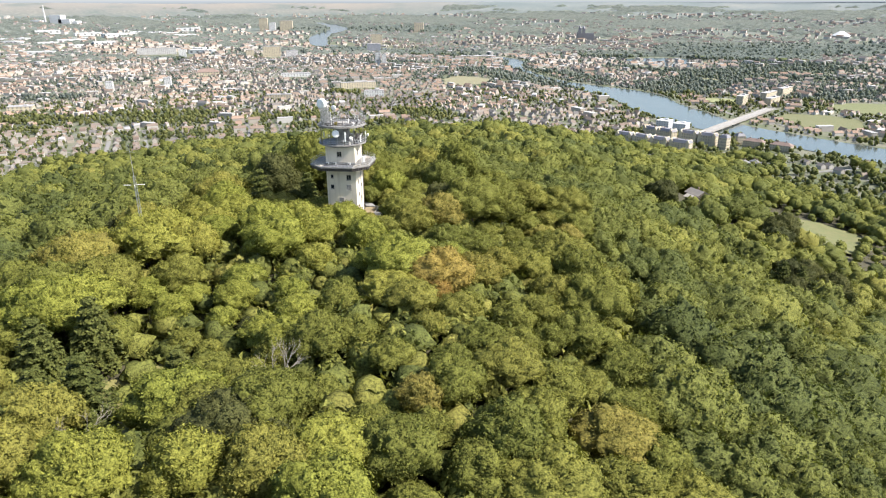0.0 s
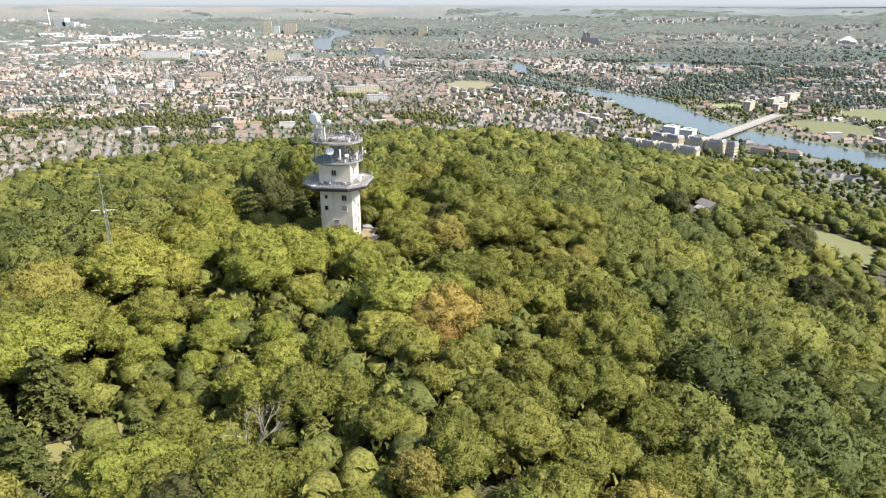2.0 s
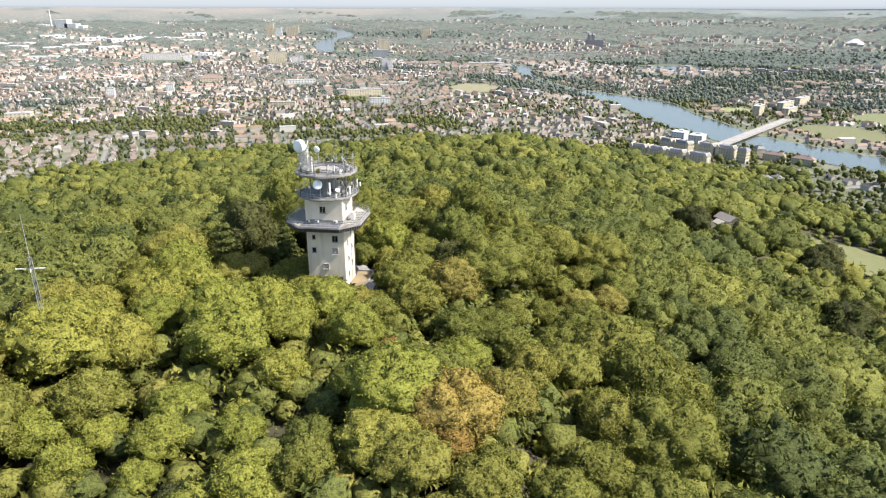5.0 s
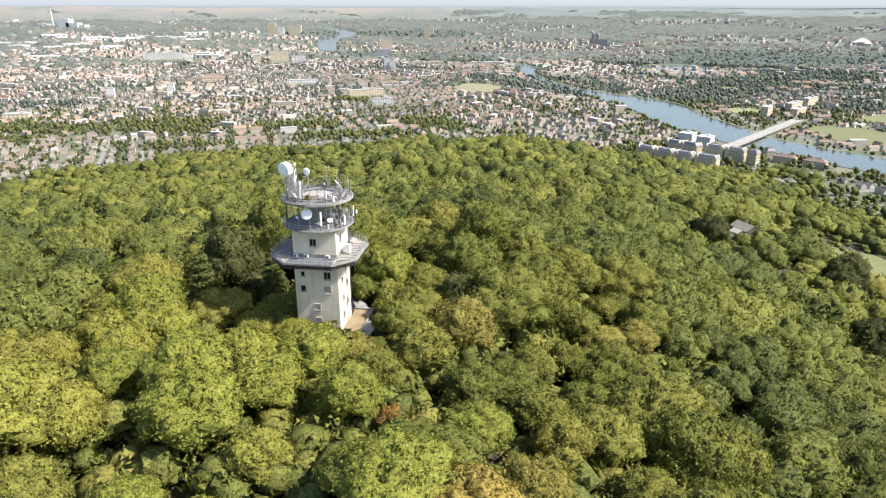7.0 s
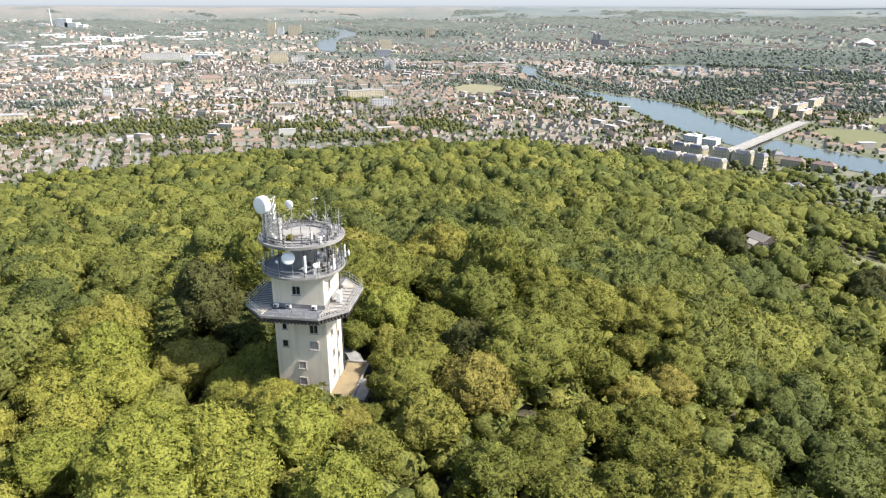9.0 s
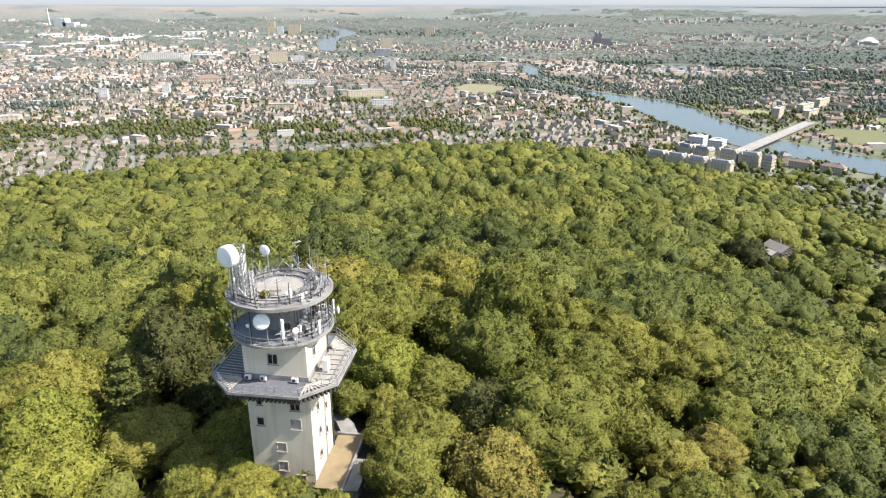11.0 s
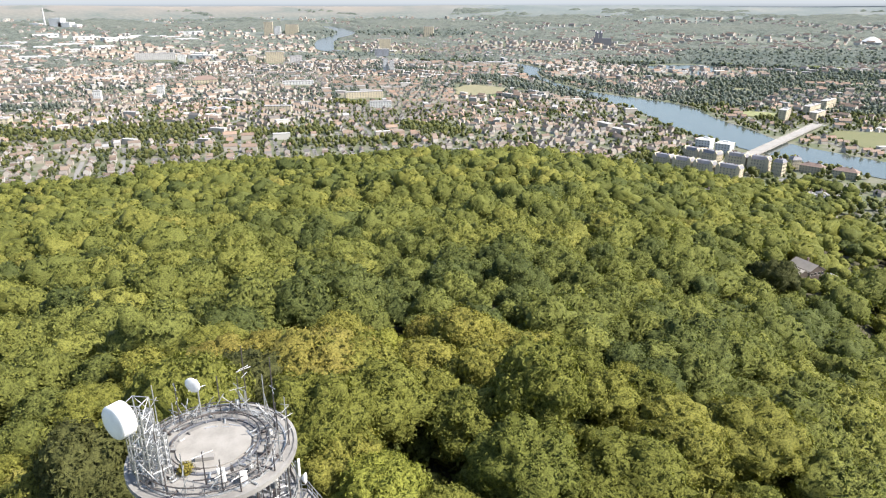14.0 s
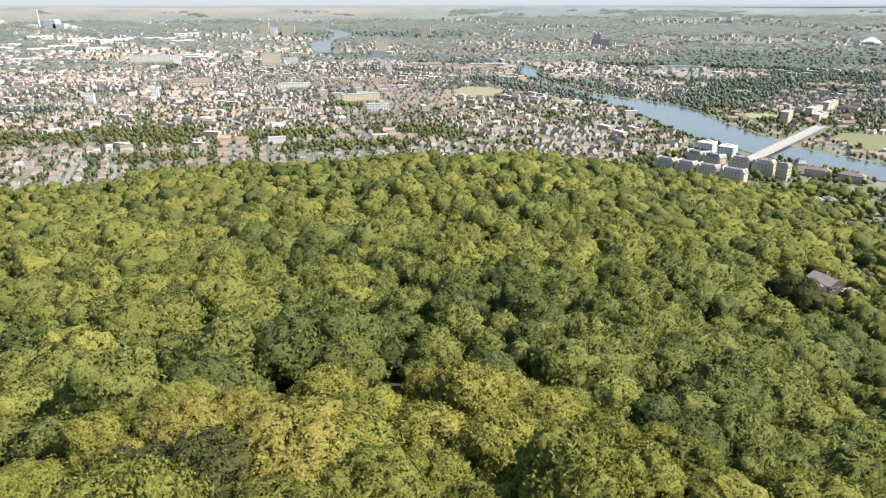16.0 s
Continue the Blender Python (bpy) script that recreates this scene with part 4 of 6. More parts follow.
    for x, z, w, h, shut in ((-2.3, 10.45, 0.55, 0.75, False), (1.85, 10.25, 1.05, 1.2, False), (-2.35, 7.85, 0.75, 0.95, False), (1.80, 7.75, 1.1, 1.15, True),
                             (-0.15, 4.55, 1.0, 1.0, True), (-0.15, 1.95, 1.0, 1.1, True), (1.95, 0.25, 1.0, 1.1, True)):
        window(tower, x, Y0 - 0.01, z, w, h, 0, shut, 1 if w > 0.9 else 0)
    for y, z in ((-1.6, 8.8), (-1.3, 5.5), (-1.5, 2.4), (1.2, 7.2), (1.0, 3.9)):
        window(tower, X1 + 0.01, y, z, 0.6, 0.9, 90, False, 0)
    window(tower, X1 - 0.04, -1.4, 15.95, 0.7, 1.1, 90)
    for x, z in ((-1.5, 9), (1.5, 6), (0, 3)):
        window(tower, x, Y1 + 0.01, z, 0.9, 1.1, 180)
        window(tower, X0 - 0.01, x, z, 0.9, 1.1, -90)
    # pipes and a ladder on the sunny side
    part("downpipe", tube(bmesh.new(), (X1 + 0.12, Y1 - 0.35, -1), (X1 + 0.12, Y1 - 0.35, LOW), 0.09, 8), M_DARK_STEEL, tower)
    part("downpipe", tube(bmesh.new(), (X1 + 0.1, 0.6, -1), (X1 + 0.1, 0.6, DECK), 0.06, 8), M_STEEL, tower)
    return tower


make_tower()


def dish(name, at, aim, r, depth, label, stand=None, drum=False):
    """An antenna dish: a domed or drum-shaped reflector, its back, and the pole that holds it."""
    at, aim = Vector(at), Vector(aim).normalized()
    thing = base(name, label, "antenna", Matrix.Translation(at), "dishes on the tower")
    turn = aim.to_track_quat("Z", "Y").to_matrix().to_4x4()
    bm = bmesh.new()
    prof = ((0, 0.10 * r), (0.5 * r, 0.085 * r), (0.85 * r, 0.04 * r), (0.97 * r, 0), (r, -0.05 * r), (r, -depth), (0.92 * r, -depth - 0.04 * r)) if drum else \
           ((0, 0.16 * r), (0.45 * r, 0.12 * r), (0.8 * r, 0.05 * r), (r, -0.04 * r), (r, -0.12 * r), (0.6 * r, -depth), (0.2 * r, -depth * 1.2))
    n = 40
    rings = [[bm.verts.new((q * math.cos(2 * math.pi * i / n), q * math.sin(2 * math.pi * i / n), z)) for i in range(n)] for q, z in prof[1:]]
    top = bm.verts.new((0, 0, prof[0][1]))
    for i in range(n):
        bm.faces.new((top, rings[0][i], rings[0][(i + 1) % n]))
        for a, b in zip(rings, rings[1:]):
            bm.faces.new((a[i], b[i], b[(i + 1) % n], a[(i + 1) % n]))
    bm.faces.new(rings[-1][::-1])
    bm.transform(turn)
    part("reflector", bm, M_WHITE, thing, "", True)
    back = -aim * depth
    part("bracket", tube(bmesh.new(), back, back * 1.0 - aim * 0.35, r * 0.16, 8), M_STEEL, thing)
    if stand:
        foot = Vector(stand) - at
        part("pole", tube(bmesh.new(), foot, Vector((foot.x, foot.y, max(r * 0.4, 0.2))), 0.06, 8), M_STEEL, thing)
        part("arm", tube(bmesh.new(), back - aim * 0.3, Vector((foot.x, foot.y, 0)), 0.05, 6), M_STEEL, thing)
    return thing


dish("drum_dish", (-3.75, -5.1, 28.1), (-0.40, -0.91, 0.02), 1.15, 0.9, "large white drum-shaped microwave dish on a lattice frame", (-2.9, -3.9, TOP), True)
dish("round_dish", (-2.9, 2.9, 26.0), (-0.1, -0.98, -0.05), 0.62, 0.3, "round white dish on a pole of the upper deck", (-2.8, 3.4, TOP))
dish("round_dish", (-0.45, -5.3, 21.15), (0.20, -0.92, 0.30), 0.88, 0.40, "round white dish under the upper deck", (-0.2, -4.6, LOW))
dish("small_dish", (3.1, -5.0, 20.2), (0.35, -0.9, 0.2), 0.34, 0.2, "small round white dish on the lower deck", (3.0, -4.7, LOW))
dish("small_dish", (-2.0, -5.4, 20.6), (-0.3, -0.9, 0), 0.22, 0.15, "small round white dish on the lower deck", (-1.9, -5.1, LOW))
dish("small_dish", (5.9, 1.4, 19.8), (0.9, 0.2, 0), 0.42, 0.25, "small white dish fixed outside the lower deck", (5.5, 1.3, LOW))
dish("small_dish", (-4.9, -1.4, 24.0), (-0.8, -0.5, 0), 0.4, 0.2, "small white dish by the upper deck's edge", (-4.5, -1.2, TOP))
dish("small_dish", (-5.6, -2.9, 19.3), (-0.8, -0.5, 0), 0.22, 0.15, "small white dish fixed outside the lower deck", (-5.0, -2.6, LOW))


def lattice(at, w, h, label, bays=6):
    """A square lattice frame of thin tubes."""
    thing = base("antenna_stand", label, "antenna stand", Matrix.Translation(at), "frames on the tower")
    c = [(-w / 2, -w / 2), (w / 2, -w / 2), (w / 2, w / 2), (-w / 2, w / 2)]
    for x, y in c:
        part("leg", tube(bmesh.new(), (x, y, 0), (x, y, h), 0.045, 6), M_STEEL, thing)
    for k in range(bays + 1):
        z = h * k / bays
        for i in range(4):
            a, b = c[i], c[(i + 1) % 4]
            part("strut", tube(bmesh.new(), (*a, max(z, 0.02)), (*b, max(z, 0.02)), 0.036, 5), M_STEEL, thing)
            if k < bays:
                part("brace", tube(bmesh.new(), (*a, z), (*b, z + h / bays), 0.022, 5), M_STEEL, thing)
    return thing


lattice((-2.95, -3.7, TOP), 1.1, 6.2, "tall steel lattice frame that carries the drum dish", 6)
for x, y, h in ((-3.9, -2.2, 4.0), (-4.5, -1.2, 3.4), (-3.2, -2.3, 4.6), (-4.1, -3.2, 4.8), (-4.9, -0.2, 2.6), (-2.3, -2.6, 3.0), (-2.0, -3.9, 3.4), (-3.6, -1.3, 2.8)):
    lattice((x, y, TOP), 0.42, h, "slim steel lattice frame on the upper deck", 6)


def pole_brace(p, q, label):
    thing = base("pole_brace", label, "brace", None, "braces on the upper deck")
    part("bar", tube(bmesh.new(), p, q, 0.035, 5), M_STEEL, thing)


for k in range(48):
    rr = random.Random(100 + k)
    a = rr.choice((rr.uniform(0.4, 2.6), rr.uniform(0.4, 2.6), rr.uniform(2.6, 6.0)))
    r0, r1 = rr.uniform(4.2, 5.3), rr.uniform(3.4, 5.4)
    b = a + rr.uniform(-0.35, 0.35)
    pole_brace((CX + r0 * math.cos(a), CY + r0 * math.sin(a), TOP + 0.02), (CX + r1 * math.cos(b), CY + r1 * math.sin(b), TOP + rr.uniform(0.7, 2.2)), "slanting steel brace on the upper deck")


def mast(name, x, y, z, h, r, label, arms=()):
    thing = base(name, label, "antenna", Matrix.Translation((x, y, z)), "aerials on the tower")
    part("pole", tube(bmesh.new(), (0, 0, 0), (0, 0, h), r, 6, r * 0.7), M_STEEL if (x * 7.3 + y * 3.1) % 1.0 < 0.55 else M_DARK_STEEL, thing)
    for zz, dx, dy in arms:
        part("arm", tube(bmesh.new(), (-dx / 2, -dy / 2, zz), (dx / 2, dy / 2, zz), r * 0.6, 5), M_STEEL, thing)
    return thing


rng = random.Random(11)
for k in range(60):
    a, r = rng.uniform(0, 6.28), rng.uniform(2.5, 5.3)
    x, y, length = CX + r * math.cos(a), CY + r * math.sin(a), rng.uniform(0.7, 2.2)
    t = a + rng.choice((0.0, 0.0, 1.57)) + rng.uniform(-0.25, 0.25)
    p, q = Vector((x, y, TOP + 0.10)), Vector((x + length * 0.5 * math.cos(t), y + length * 0.5 * math.sin(t), TOP + 0.10))
    pipe = base("cable_duct", "cable duct lying across the upper deck", "duct", None, "ducts on the upper deck")
    part("duct", tube(bmesh.new(), p, q, rng.uniform(0.05, 0.1), 6), M_DARK_STEEL if k % 3 == 0 else M_STEEL, pipe)
for a, rr, h in ((2.55, 4.7, 3.6), (2.9, 4.9, 4.2), (1.9, 4.8, 3.2), (1.6, 5.0, 3.0), (1.5, 5.2, 5.6), (1.2, 5.3, 3.4), (1.0, 5.3, 5.2), (0.5, 5.2, 3.2), (0.25, 5.3, 3.0),
                 (-0.1, 5.2, 2.4), (-0.5, 5.0, 2.2), (-1.0, 4.9, 2.6), (-1.5, 4.6, 3.2), (-1.75, 4.9, 2.4), (-2.0, 4.2, 4.0), (-2.5, 5.0, 2.4), (3.4, 4.9, 2.8), (3.7, 5.1, 3.2),
                 (4.0, 4.9, 2.2), (-1.25, 3.7, 2.6), (-2.2, 5.3, 2.0), (-1.9, 3.6, 2.8), (-2.8, 4.2, 3.0), (2.2, 5.2, 2.6), (2.7, 4.2, 2.4), (1.4, 4.4, 2.2), (0.6, 4.6, 2.6), (-0.3, 5.4, 1.8), (-0.8, 5.4, 1.6)):
    x, y = CX + rr * math.cos(a), CY + rr * math.sin(a)
    arms = [(rng.uniform(0.4, 0.95) * h, rng.uniform(-1.2, 1.2), rng.uniform(-1.2, 1.2)) for _ in range(rng.randint(0, 3))]
    mast("aerial_pole", x, y, TOP, h, 0.05, "thin grey aerial pole on the upper deck", arms)


def pipe_rail(r, h, cx, cy, start, end, label):
    """A bent pipe on short feet that follows the deck's curve."""
    n = 26
    p = [Vector((cx + r * math.cos(start + (end - start) * i / n), cy + r * math.sin(start + (end - start) * i / n), TOP + h)) for i in range(n + 1)]
    thing = base("pipe_rail", label, "rail", None, "pipe rails on the upper deck")
    bm = bmesh.new()
    rings = []
    for i, q in enumerate(p):
        a = start + (end - start) * i / n
        rings.append([bm.verts.new(q + Vector((math.cos(a) * math.cos(b), math.sin(a) * math.cos(b), math.sin(b))) * 0.05) for b in (0.3, 1.56, 2.8, 4.1, 5.3)])
    for lo, hi in zip(rings, rings[1:]):
        for i in range(5):
            bm.faces.new((lo[i], lo[i - 1], hi[i - 1], hi[i]))
    bmesh.ops.recalc_face_normals(bm, faces=bm.faces)
    part("pipe", bm, M_DARK_STEEL, thing)
    for i in range(0, n + 1, 3):
        part("foot", tube(bmesh.new(), p[i] - Vector((0, 0, h - 0.01)), p[i], 0.035, 5), M_STEEL, thing)


for r, h, start, end in ((5.35, 0.45, -2.9, 3.2), (5.05, 0.7, -2.4, -0.4), (3.3, 0.75, -0.6, 2.4), (3.75, 0.55, 0.2, 3.3), (4.45, 0.8, -1.4, 1.2), (4.7, 0.5, 1.6, 4.2), (2.9, 0.5, 3.0, 4.9)):
    pipe_rail(r, h, CX - 0.1, CY + 0.2, start, end, "bent dark pipe rail on short feet")


def radio_unit(x, y, z, turn, s, dark):
    """A small radio box clamped to a short post."""
    thing = base("radio_unit", "small dark radio box on a post" if dark else "small pale radio box on a post", "equipment",
                 Matrix.Translation((x, y, z)) @ Matrix.Rotation(turn, 4, "Z"), "radio units on the decks")
    part("post", tube(bmesh.new(), (0, 0.16, 0), (0, 0.16, 1.5 * s), 0.045, 6), M_STEEL, thing)
    bm = bmesh.new()
    box(bm, (0, 0, 1.05 * s), (0.30 * s, 0.2, 0.52 * s), 0, 0.025)
    part("casing", bm, M_DARK_STEEL if dark else M_PLASTIC, thing)
    part("cable", tube(bmesh.new(), (0.05, 0, 0.82 * s), (0.25, 0.3, 0.02), 0.02, 5), M_DARK_STEEL, thing)


for k in range(22):
    a, r = -1.2 + k * 0.12 + rng.uniform(-0.05, 0.05), rng.uniform(2.6, 5.0)
    radio_unit(CX + r * math.cos(a), CY + r * math.sin(a), LOW, rng.uniform(0, 6.28), rng.uniform(0.8, 1.5), k % 3 != 0)
for k in range(14):
    a, r = rng.uniform(0, 6.28), rng.uniform(3.6, 5.2)
    radio_unit(CX + r * math.cos(a), CY + r * math.sin(a), TOP, rng.uniform(0, 6.28), rng.uniform(0.5, 0.9), k % 2 == 0)


def panel_antenna(x, y, z, h, turn, label):
    thing = base("panel_antenna", label, "antenna", Matrix.Translation((x, y, z)) @ Matrix.Rotation(radians(turn), 4, "Z"), "panel antennas")
    part("pole", tube(bmesh.new(), (0, 0.22, -0.6), (0, 0.22, h * 0.9), 0.05, 6), M_STEEL, thing)
    bm = bmesh.new()
    box(bm, (0, 0, h / 2), (0.32, 0.16, h), 0, 0.04)
    part("panel", bm, M_WHITE, thing)


panel_antenna(1.85, -5.35, LOW + 1.1, 2.3, 5, "tall white panel antenna on a pole by the rail")
panel_antenna(2.4, -3.9, TOP + 0.6, 1.2, 10, "white panel antenna on the upper deck")
panel_antenna(4.9, -2.6, LOW + 0.6, 1.6, 60, "white panel antenna on the lower deck")
panel_antenna(5.0, 2.4, LOW + 0.6, 1.8, 100, "white panel antenna on the lower deck")
panel_antenna(-5.3, 1.2, LOW + 0.6, 1.6, -80, "white panel antenna on the lower deck")
for k in range(20):
    a = -1.25 + k * 0.125
    x, y = CX + rng.uniform(3.4, 5.2) * math.cos(a), CY + rng.uniform(3.4, 5.2) * math.sin(a)
    mast("aerial_pole", x, y, LOW, rng.uniform(1.4, 3.8), 0.05, "grey mounting pole on the lower deck",
         [(rng.uniform(0.5, 1.3), rng.uniform(-1.4, 1.4), rng.uniform(-1.4, 1.4)) for _ in range(3)])


def equipment(name, x, y, z, s, mat, label, turn=0.0):
    thing = base(name, label, "equipment", Matrix.Translation((x, y, z)) @ Matrix.Rotation(radians(turn), 4, "Z"))
    bm = bmesh.new()
    box(bm, (0, 0, s[2] / 2), s, 0, 0.03)
    part("casing", bm, mat, thing)
    return thing


for k in range(6):
    a = -0.9 + k * 0.35
    equipment("equipment_box", CX + 4.1 * math.cos(a), CY + 4.1 * math.sin(a), LOW, (0.4, 0.35, rng.uniform(0.5, 1.1)), M_DARK_STEEL if k % 2 else M_PLASTIC, "equipment box on the lower deck", math.degrees(a))
equipment("equipment_box", -0.3, -1.2, TOP + 0.12, (1.3, 0.4, 0.3), M_CONCRETE, "grey box lying on the upper deck", 20)
equipment("equipment_cabinet", X1 + 1.25, -1.2, DECK + 0.1, (0.65, 0.9, 1.5), M_PLASTIC, "tall white equipment cabinet on the gallery")
equipment("equipment_box", 3.3, -3.0, TOP, (0.5, 0.45, 0.8), M_WHITE, "white box on the upper deck", 30)


def air_conditioner(x):
    unit_ = base("air_conditioner", "off-white outdoor air-conditioning unit at the foot of the wall", "air conditioner", Matrix.Translation((x, Y0 - 0.38, DECK - 0.06)), "air conditioners")
    bm = bmesh.new()
    box(bm, (0, 0, 0.40), (0.72, 0.30, 0.52), 0, 0.03)
    part("casing", bm, M_PLASTIC, unit_)
    bm = bmesh.new()
    bmesh.ops.create_cone(bm, cap_ends=True, segments=24, radius1=0.20, radius2=0.20, depth=0.03, matrix=Matrix.Translation((-0.09, -0.155, 0.40)) @ Matrix.Rotation(radians(90), 4, "X"))
    part("fan_grille", bm, M_DARK_STEEL, unit_)
    for sx in (-0.27, 0.27):
        bm = bmesh.new()
        box(bm, (sx, 0, 0.08), (0.08, 0.36, 0.16))
        part("foot", bm, M_DARK_STEEL, unit_)


for x in (-3.1, -1.35, 2.25):
    air_conditioner(x)


def shrub(x, y, z, r):
    v, f = crown(9, r, r * 1.4, 12, 500, 0.09, (8, 12))
    thing = base("shrub", "small green shrub growing on the tower's upper deck", "shrub", Matrix.Translation((x, y, z)))
    share("foliage", mesh_from("foliage", v, f, [M_LEAF_OCHRE]), thing, Matrix())


shrub(-0.95, -2.6, TOP, 0.55)


# ---------------------------------------------------------------- at the tower's foot
def terrace():
    t = base("terrace", "ochre paved terrace with low pale walls beside the tower", "terrace", kind="structure")
    bm = bmesh.new()
    prism(bm, ((X1 + 0.02, -4.9), (6.9, -5.2), (6.9, 5.2), (X1 + 0.02, 5.2)), -2.0, 0.12)
    part("paving", bm, M_TERRACE, t)
    for c, s in (((7.05, 0.0, -0.2), (0.3, 10.6, 1.3)), ((5.3, 5.35, -0.2), (3.5, 0.3, 1.3))):
        bm = bmesh.new()
        box(bm, c, s, 0, 0.03)
        part("low_wall", bm, M_CONCRETE, t)
    bm = bmesh.new()
    prism(bm, ((7.24, -5.2), (8.9, -5.0), (9.0, 0.6), (7.24, 0.6)), -3.5, 0.3)
    part("roof_slab", bm, M_SLAB, t, "pale stained flat roof slab")
    bm = bmesh.new()
    prism(bm, ((4.0, 5.6), (6.2, 5.6), (5.0, 8.0), (3.2, 9.6), (1.2, 10.4), (1.0, 9.2), (2.6, 8.0)), -2.5, 0.10)
    part("path", bm, M_SLAB, t, "pale path that bends round the tower")
    bm = bmesh.new()
    g = float(ground(-10.5, 2.0))
    box(bm, (-10.6, 2.0, g - 0.1), (7.4, 0.35, 2.2), 18, 0.03)
    part("low_wall", bm, M_CONCRETE, t)


terrace()


def far_mast():
    """A slim lattice mast with cross arms in the wood."""
    x, y = -29.9, -42.4
    z = float(ground(x, y))
    m = base("lattice_mast", "slim grey lattice mast with white cross arms rising from the wood", "mast", Matrix.Translation((x, y, z)))
    h, w = 25.5 - z, 0.9
    c = [(w / 2 * math.cos(a), w / 2 * math.sin(a)) for a in (0.3, 2.4, 4.5)]
    for px, py in c:
        part("leg", tube(bmesh.new(), (px, py, -1), (px * 0.5, py * 0.5, h - 6), 0.04, 5), M_STEEL, m)
    n = 16
    for k in range(n):
        z0, z1 = (h - 6) * k / n, (h - 6) * (k + 1) / n
        s0, s1 = 1 - 0.5 * k / n, 1 - 0.5 * (k + 1) / n
        for i in range(3):
            a, b = c[i], c[(i + 1) % 3]
            part("brace", tube(bmesh.new(), (a[0] * s0, a[1] * s0, z0), (b[0] * s1, b[1] * s1, z1), 0.022, 4), M_STEEL, m)
    part("tip", tube(bmesh.new(), (0, 0, h - 6.2), (0, 0, h), 0.05, 5, 0.03), M_STEEL, m)
    za = 17.6 - z
    for a, b in (((-2.3, -0.3, za), (-0.9, -0.1, za)), ((0.35, 0.1, za + .1), (1.8, 0.3, za + .15)), ((-0.2, 0, za), (0.5, -0.9, za - .1))):
        part("cross_arm", tube(bmesh.new(), a, b, 0.06, 6), M_WHITE, m)
    part("cross_arm", tube(bmesh.new(), (-1.4, 0, h - 1.5), (0.9, 0.1, h - 1.5), 0.03, 5), M_STEEL, m)
    part("cross_arm", tube(bmesh.new(), (-1.1, 0, za), (0.6, 0, za), 0.03, 5), M_STEEL, m)


far_mast()


# ---------------------------------------------------------------- the town on the plain
def per_island(name, stops, rough=0.85, grain=0.5, by_object=False):
    n = Nodes(name, rough)
    fac = n.node("ObjectInfo").outputs["Random"] if by_object else n.node("NewGeometry").outputs["Random Per Island"]
    c = n.ramp(fac, *stops)
    n.t.nodes[-1].name = "hues"
    c = n.mix(0.35, c, n.mix(n.noise(grain, 4), (0.25, 0.22, 0.2), (0.8, 0.78, 0.74)), "MULTIPLY")
    return n.colour(c)


WALLS = ((0.0, (0.35, 0.315, 0.265)), (0.3, (0.44, 0.42, 0.38)), (0.55, (0.38, 0.34, 0.29)), (0.8, (0.51, 0.50, 0.475)), (1.0, (0.32, 0.28, 0.24)))
ROOFS = ((0.0, (0.123, 0.093, 0.075)), (0.25, (0.215, 0.162, 0.124)), (0.45, (0.177, 0.142, 0.116)), (0.62, (0.236, 0.182, 0.142)), (0.8, (0.120, 0.117, 0.117)), (1.0, (0.247, 0.217, 0.190)))
WARM = ((0.0, (0.18, 0.135, 0.105)), (0.3, (0.27, 0.185, 0.135)), (0.6, (0.21, 0.160, 0.125)), (0.85, (0.30, 0.215, 0.160)), (1.0, (0.19, 0.165, 0.145)))
FLATS = ((0.0, (0.300, 0.300, 0.300)), (0.4, (0.389, 0.389, 0.380)), (0.7, (0.495, 0.486, 0.468)), (1.0, (0.247, 0.247, 0.257)))
M_WARM_ROOF = per_island("warm_tile_roofs", WARM)
M_TOWN_WALL, M_TOWN_ROOF, M_TOWN_FLAT = per_island("town_walls", WALLS), per_island("town_roofs", ROOFS), per_island("flat_roofs", FLATS)
M_HOUSE_WALL, M_HOUSE_ROOF = per_island("house_walls", WALLS, by_object=True), per_island("house_roofs", ROOFS, by_object=True)
M_SLATE = worn("slate_roof", (0.17, 0.17, 0.185), (0.10, 0.10, 0.11), 0.6, 0, 0.3, 3, 0.2)
M_TILE = worn("brown_tile_roof", (0.20, 0.145, 0.12), (0.13, 0.095, 0.08), 0.85, 0, 0.4, 4, 0.3)
M_HILL_ROOF = worn("grey_brown_tile_roof", (0.20, 0.185, 0.165), (0.14, 0.13, 0.118), 0.9, 0, 0.4, 4, 0.3)
M_DARK_TIMBER = worn("dark_timber_wall", (0.075, 0.058, 0.045), (0.045, 0.036, 0.03), 0.85, 0, 0.8, 6, 0.3)
M_STONE = worn("pale_stone_front", (0.47, 0.41, 0.295), (0.33, 0.29, 0.215), 0.85, 0, 0.2, 2, 0.1)
M_WHITE_WALL = worn("white_front", (0.55, 0.55, 0.54), (0.44, 0.44, 0.43), 0.7, 0, 0.1, 1.5, 0.05)
M_GREY_WALL = worn("grey_front", (0.45, 0.44, 0.43), (0.34, 0.33, 0.33), 0.8, 0, 0.1, 1.5, 0.05)
M_BLUE_WALL = worn("blue_grey_front", (0.27, 0.28, 0.31), (0.21, 0.22, 0.25), 0.7, 0, 0.1, 1.5, 0.05)
# Glass lightened to grey, with the haze over far windows painted in.
M_HAZED_GLASS = worn("haze_greyed_window", (0.11, 0.115, 0.12), (0.16, 0.155, 0.15), 0.3, 0, 0.3, 2, 0.02)
M_STREET = worn("pale_asphalt", (0.20, 0.195, 0.185), (0.15, 0.145, 0.14), 0.9, 0, 0.2, 2, 0.1)
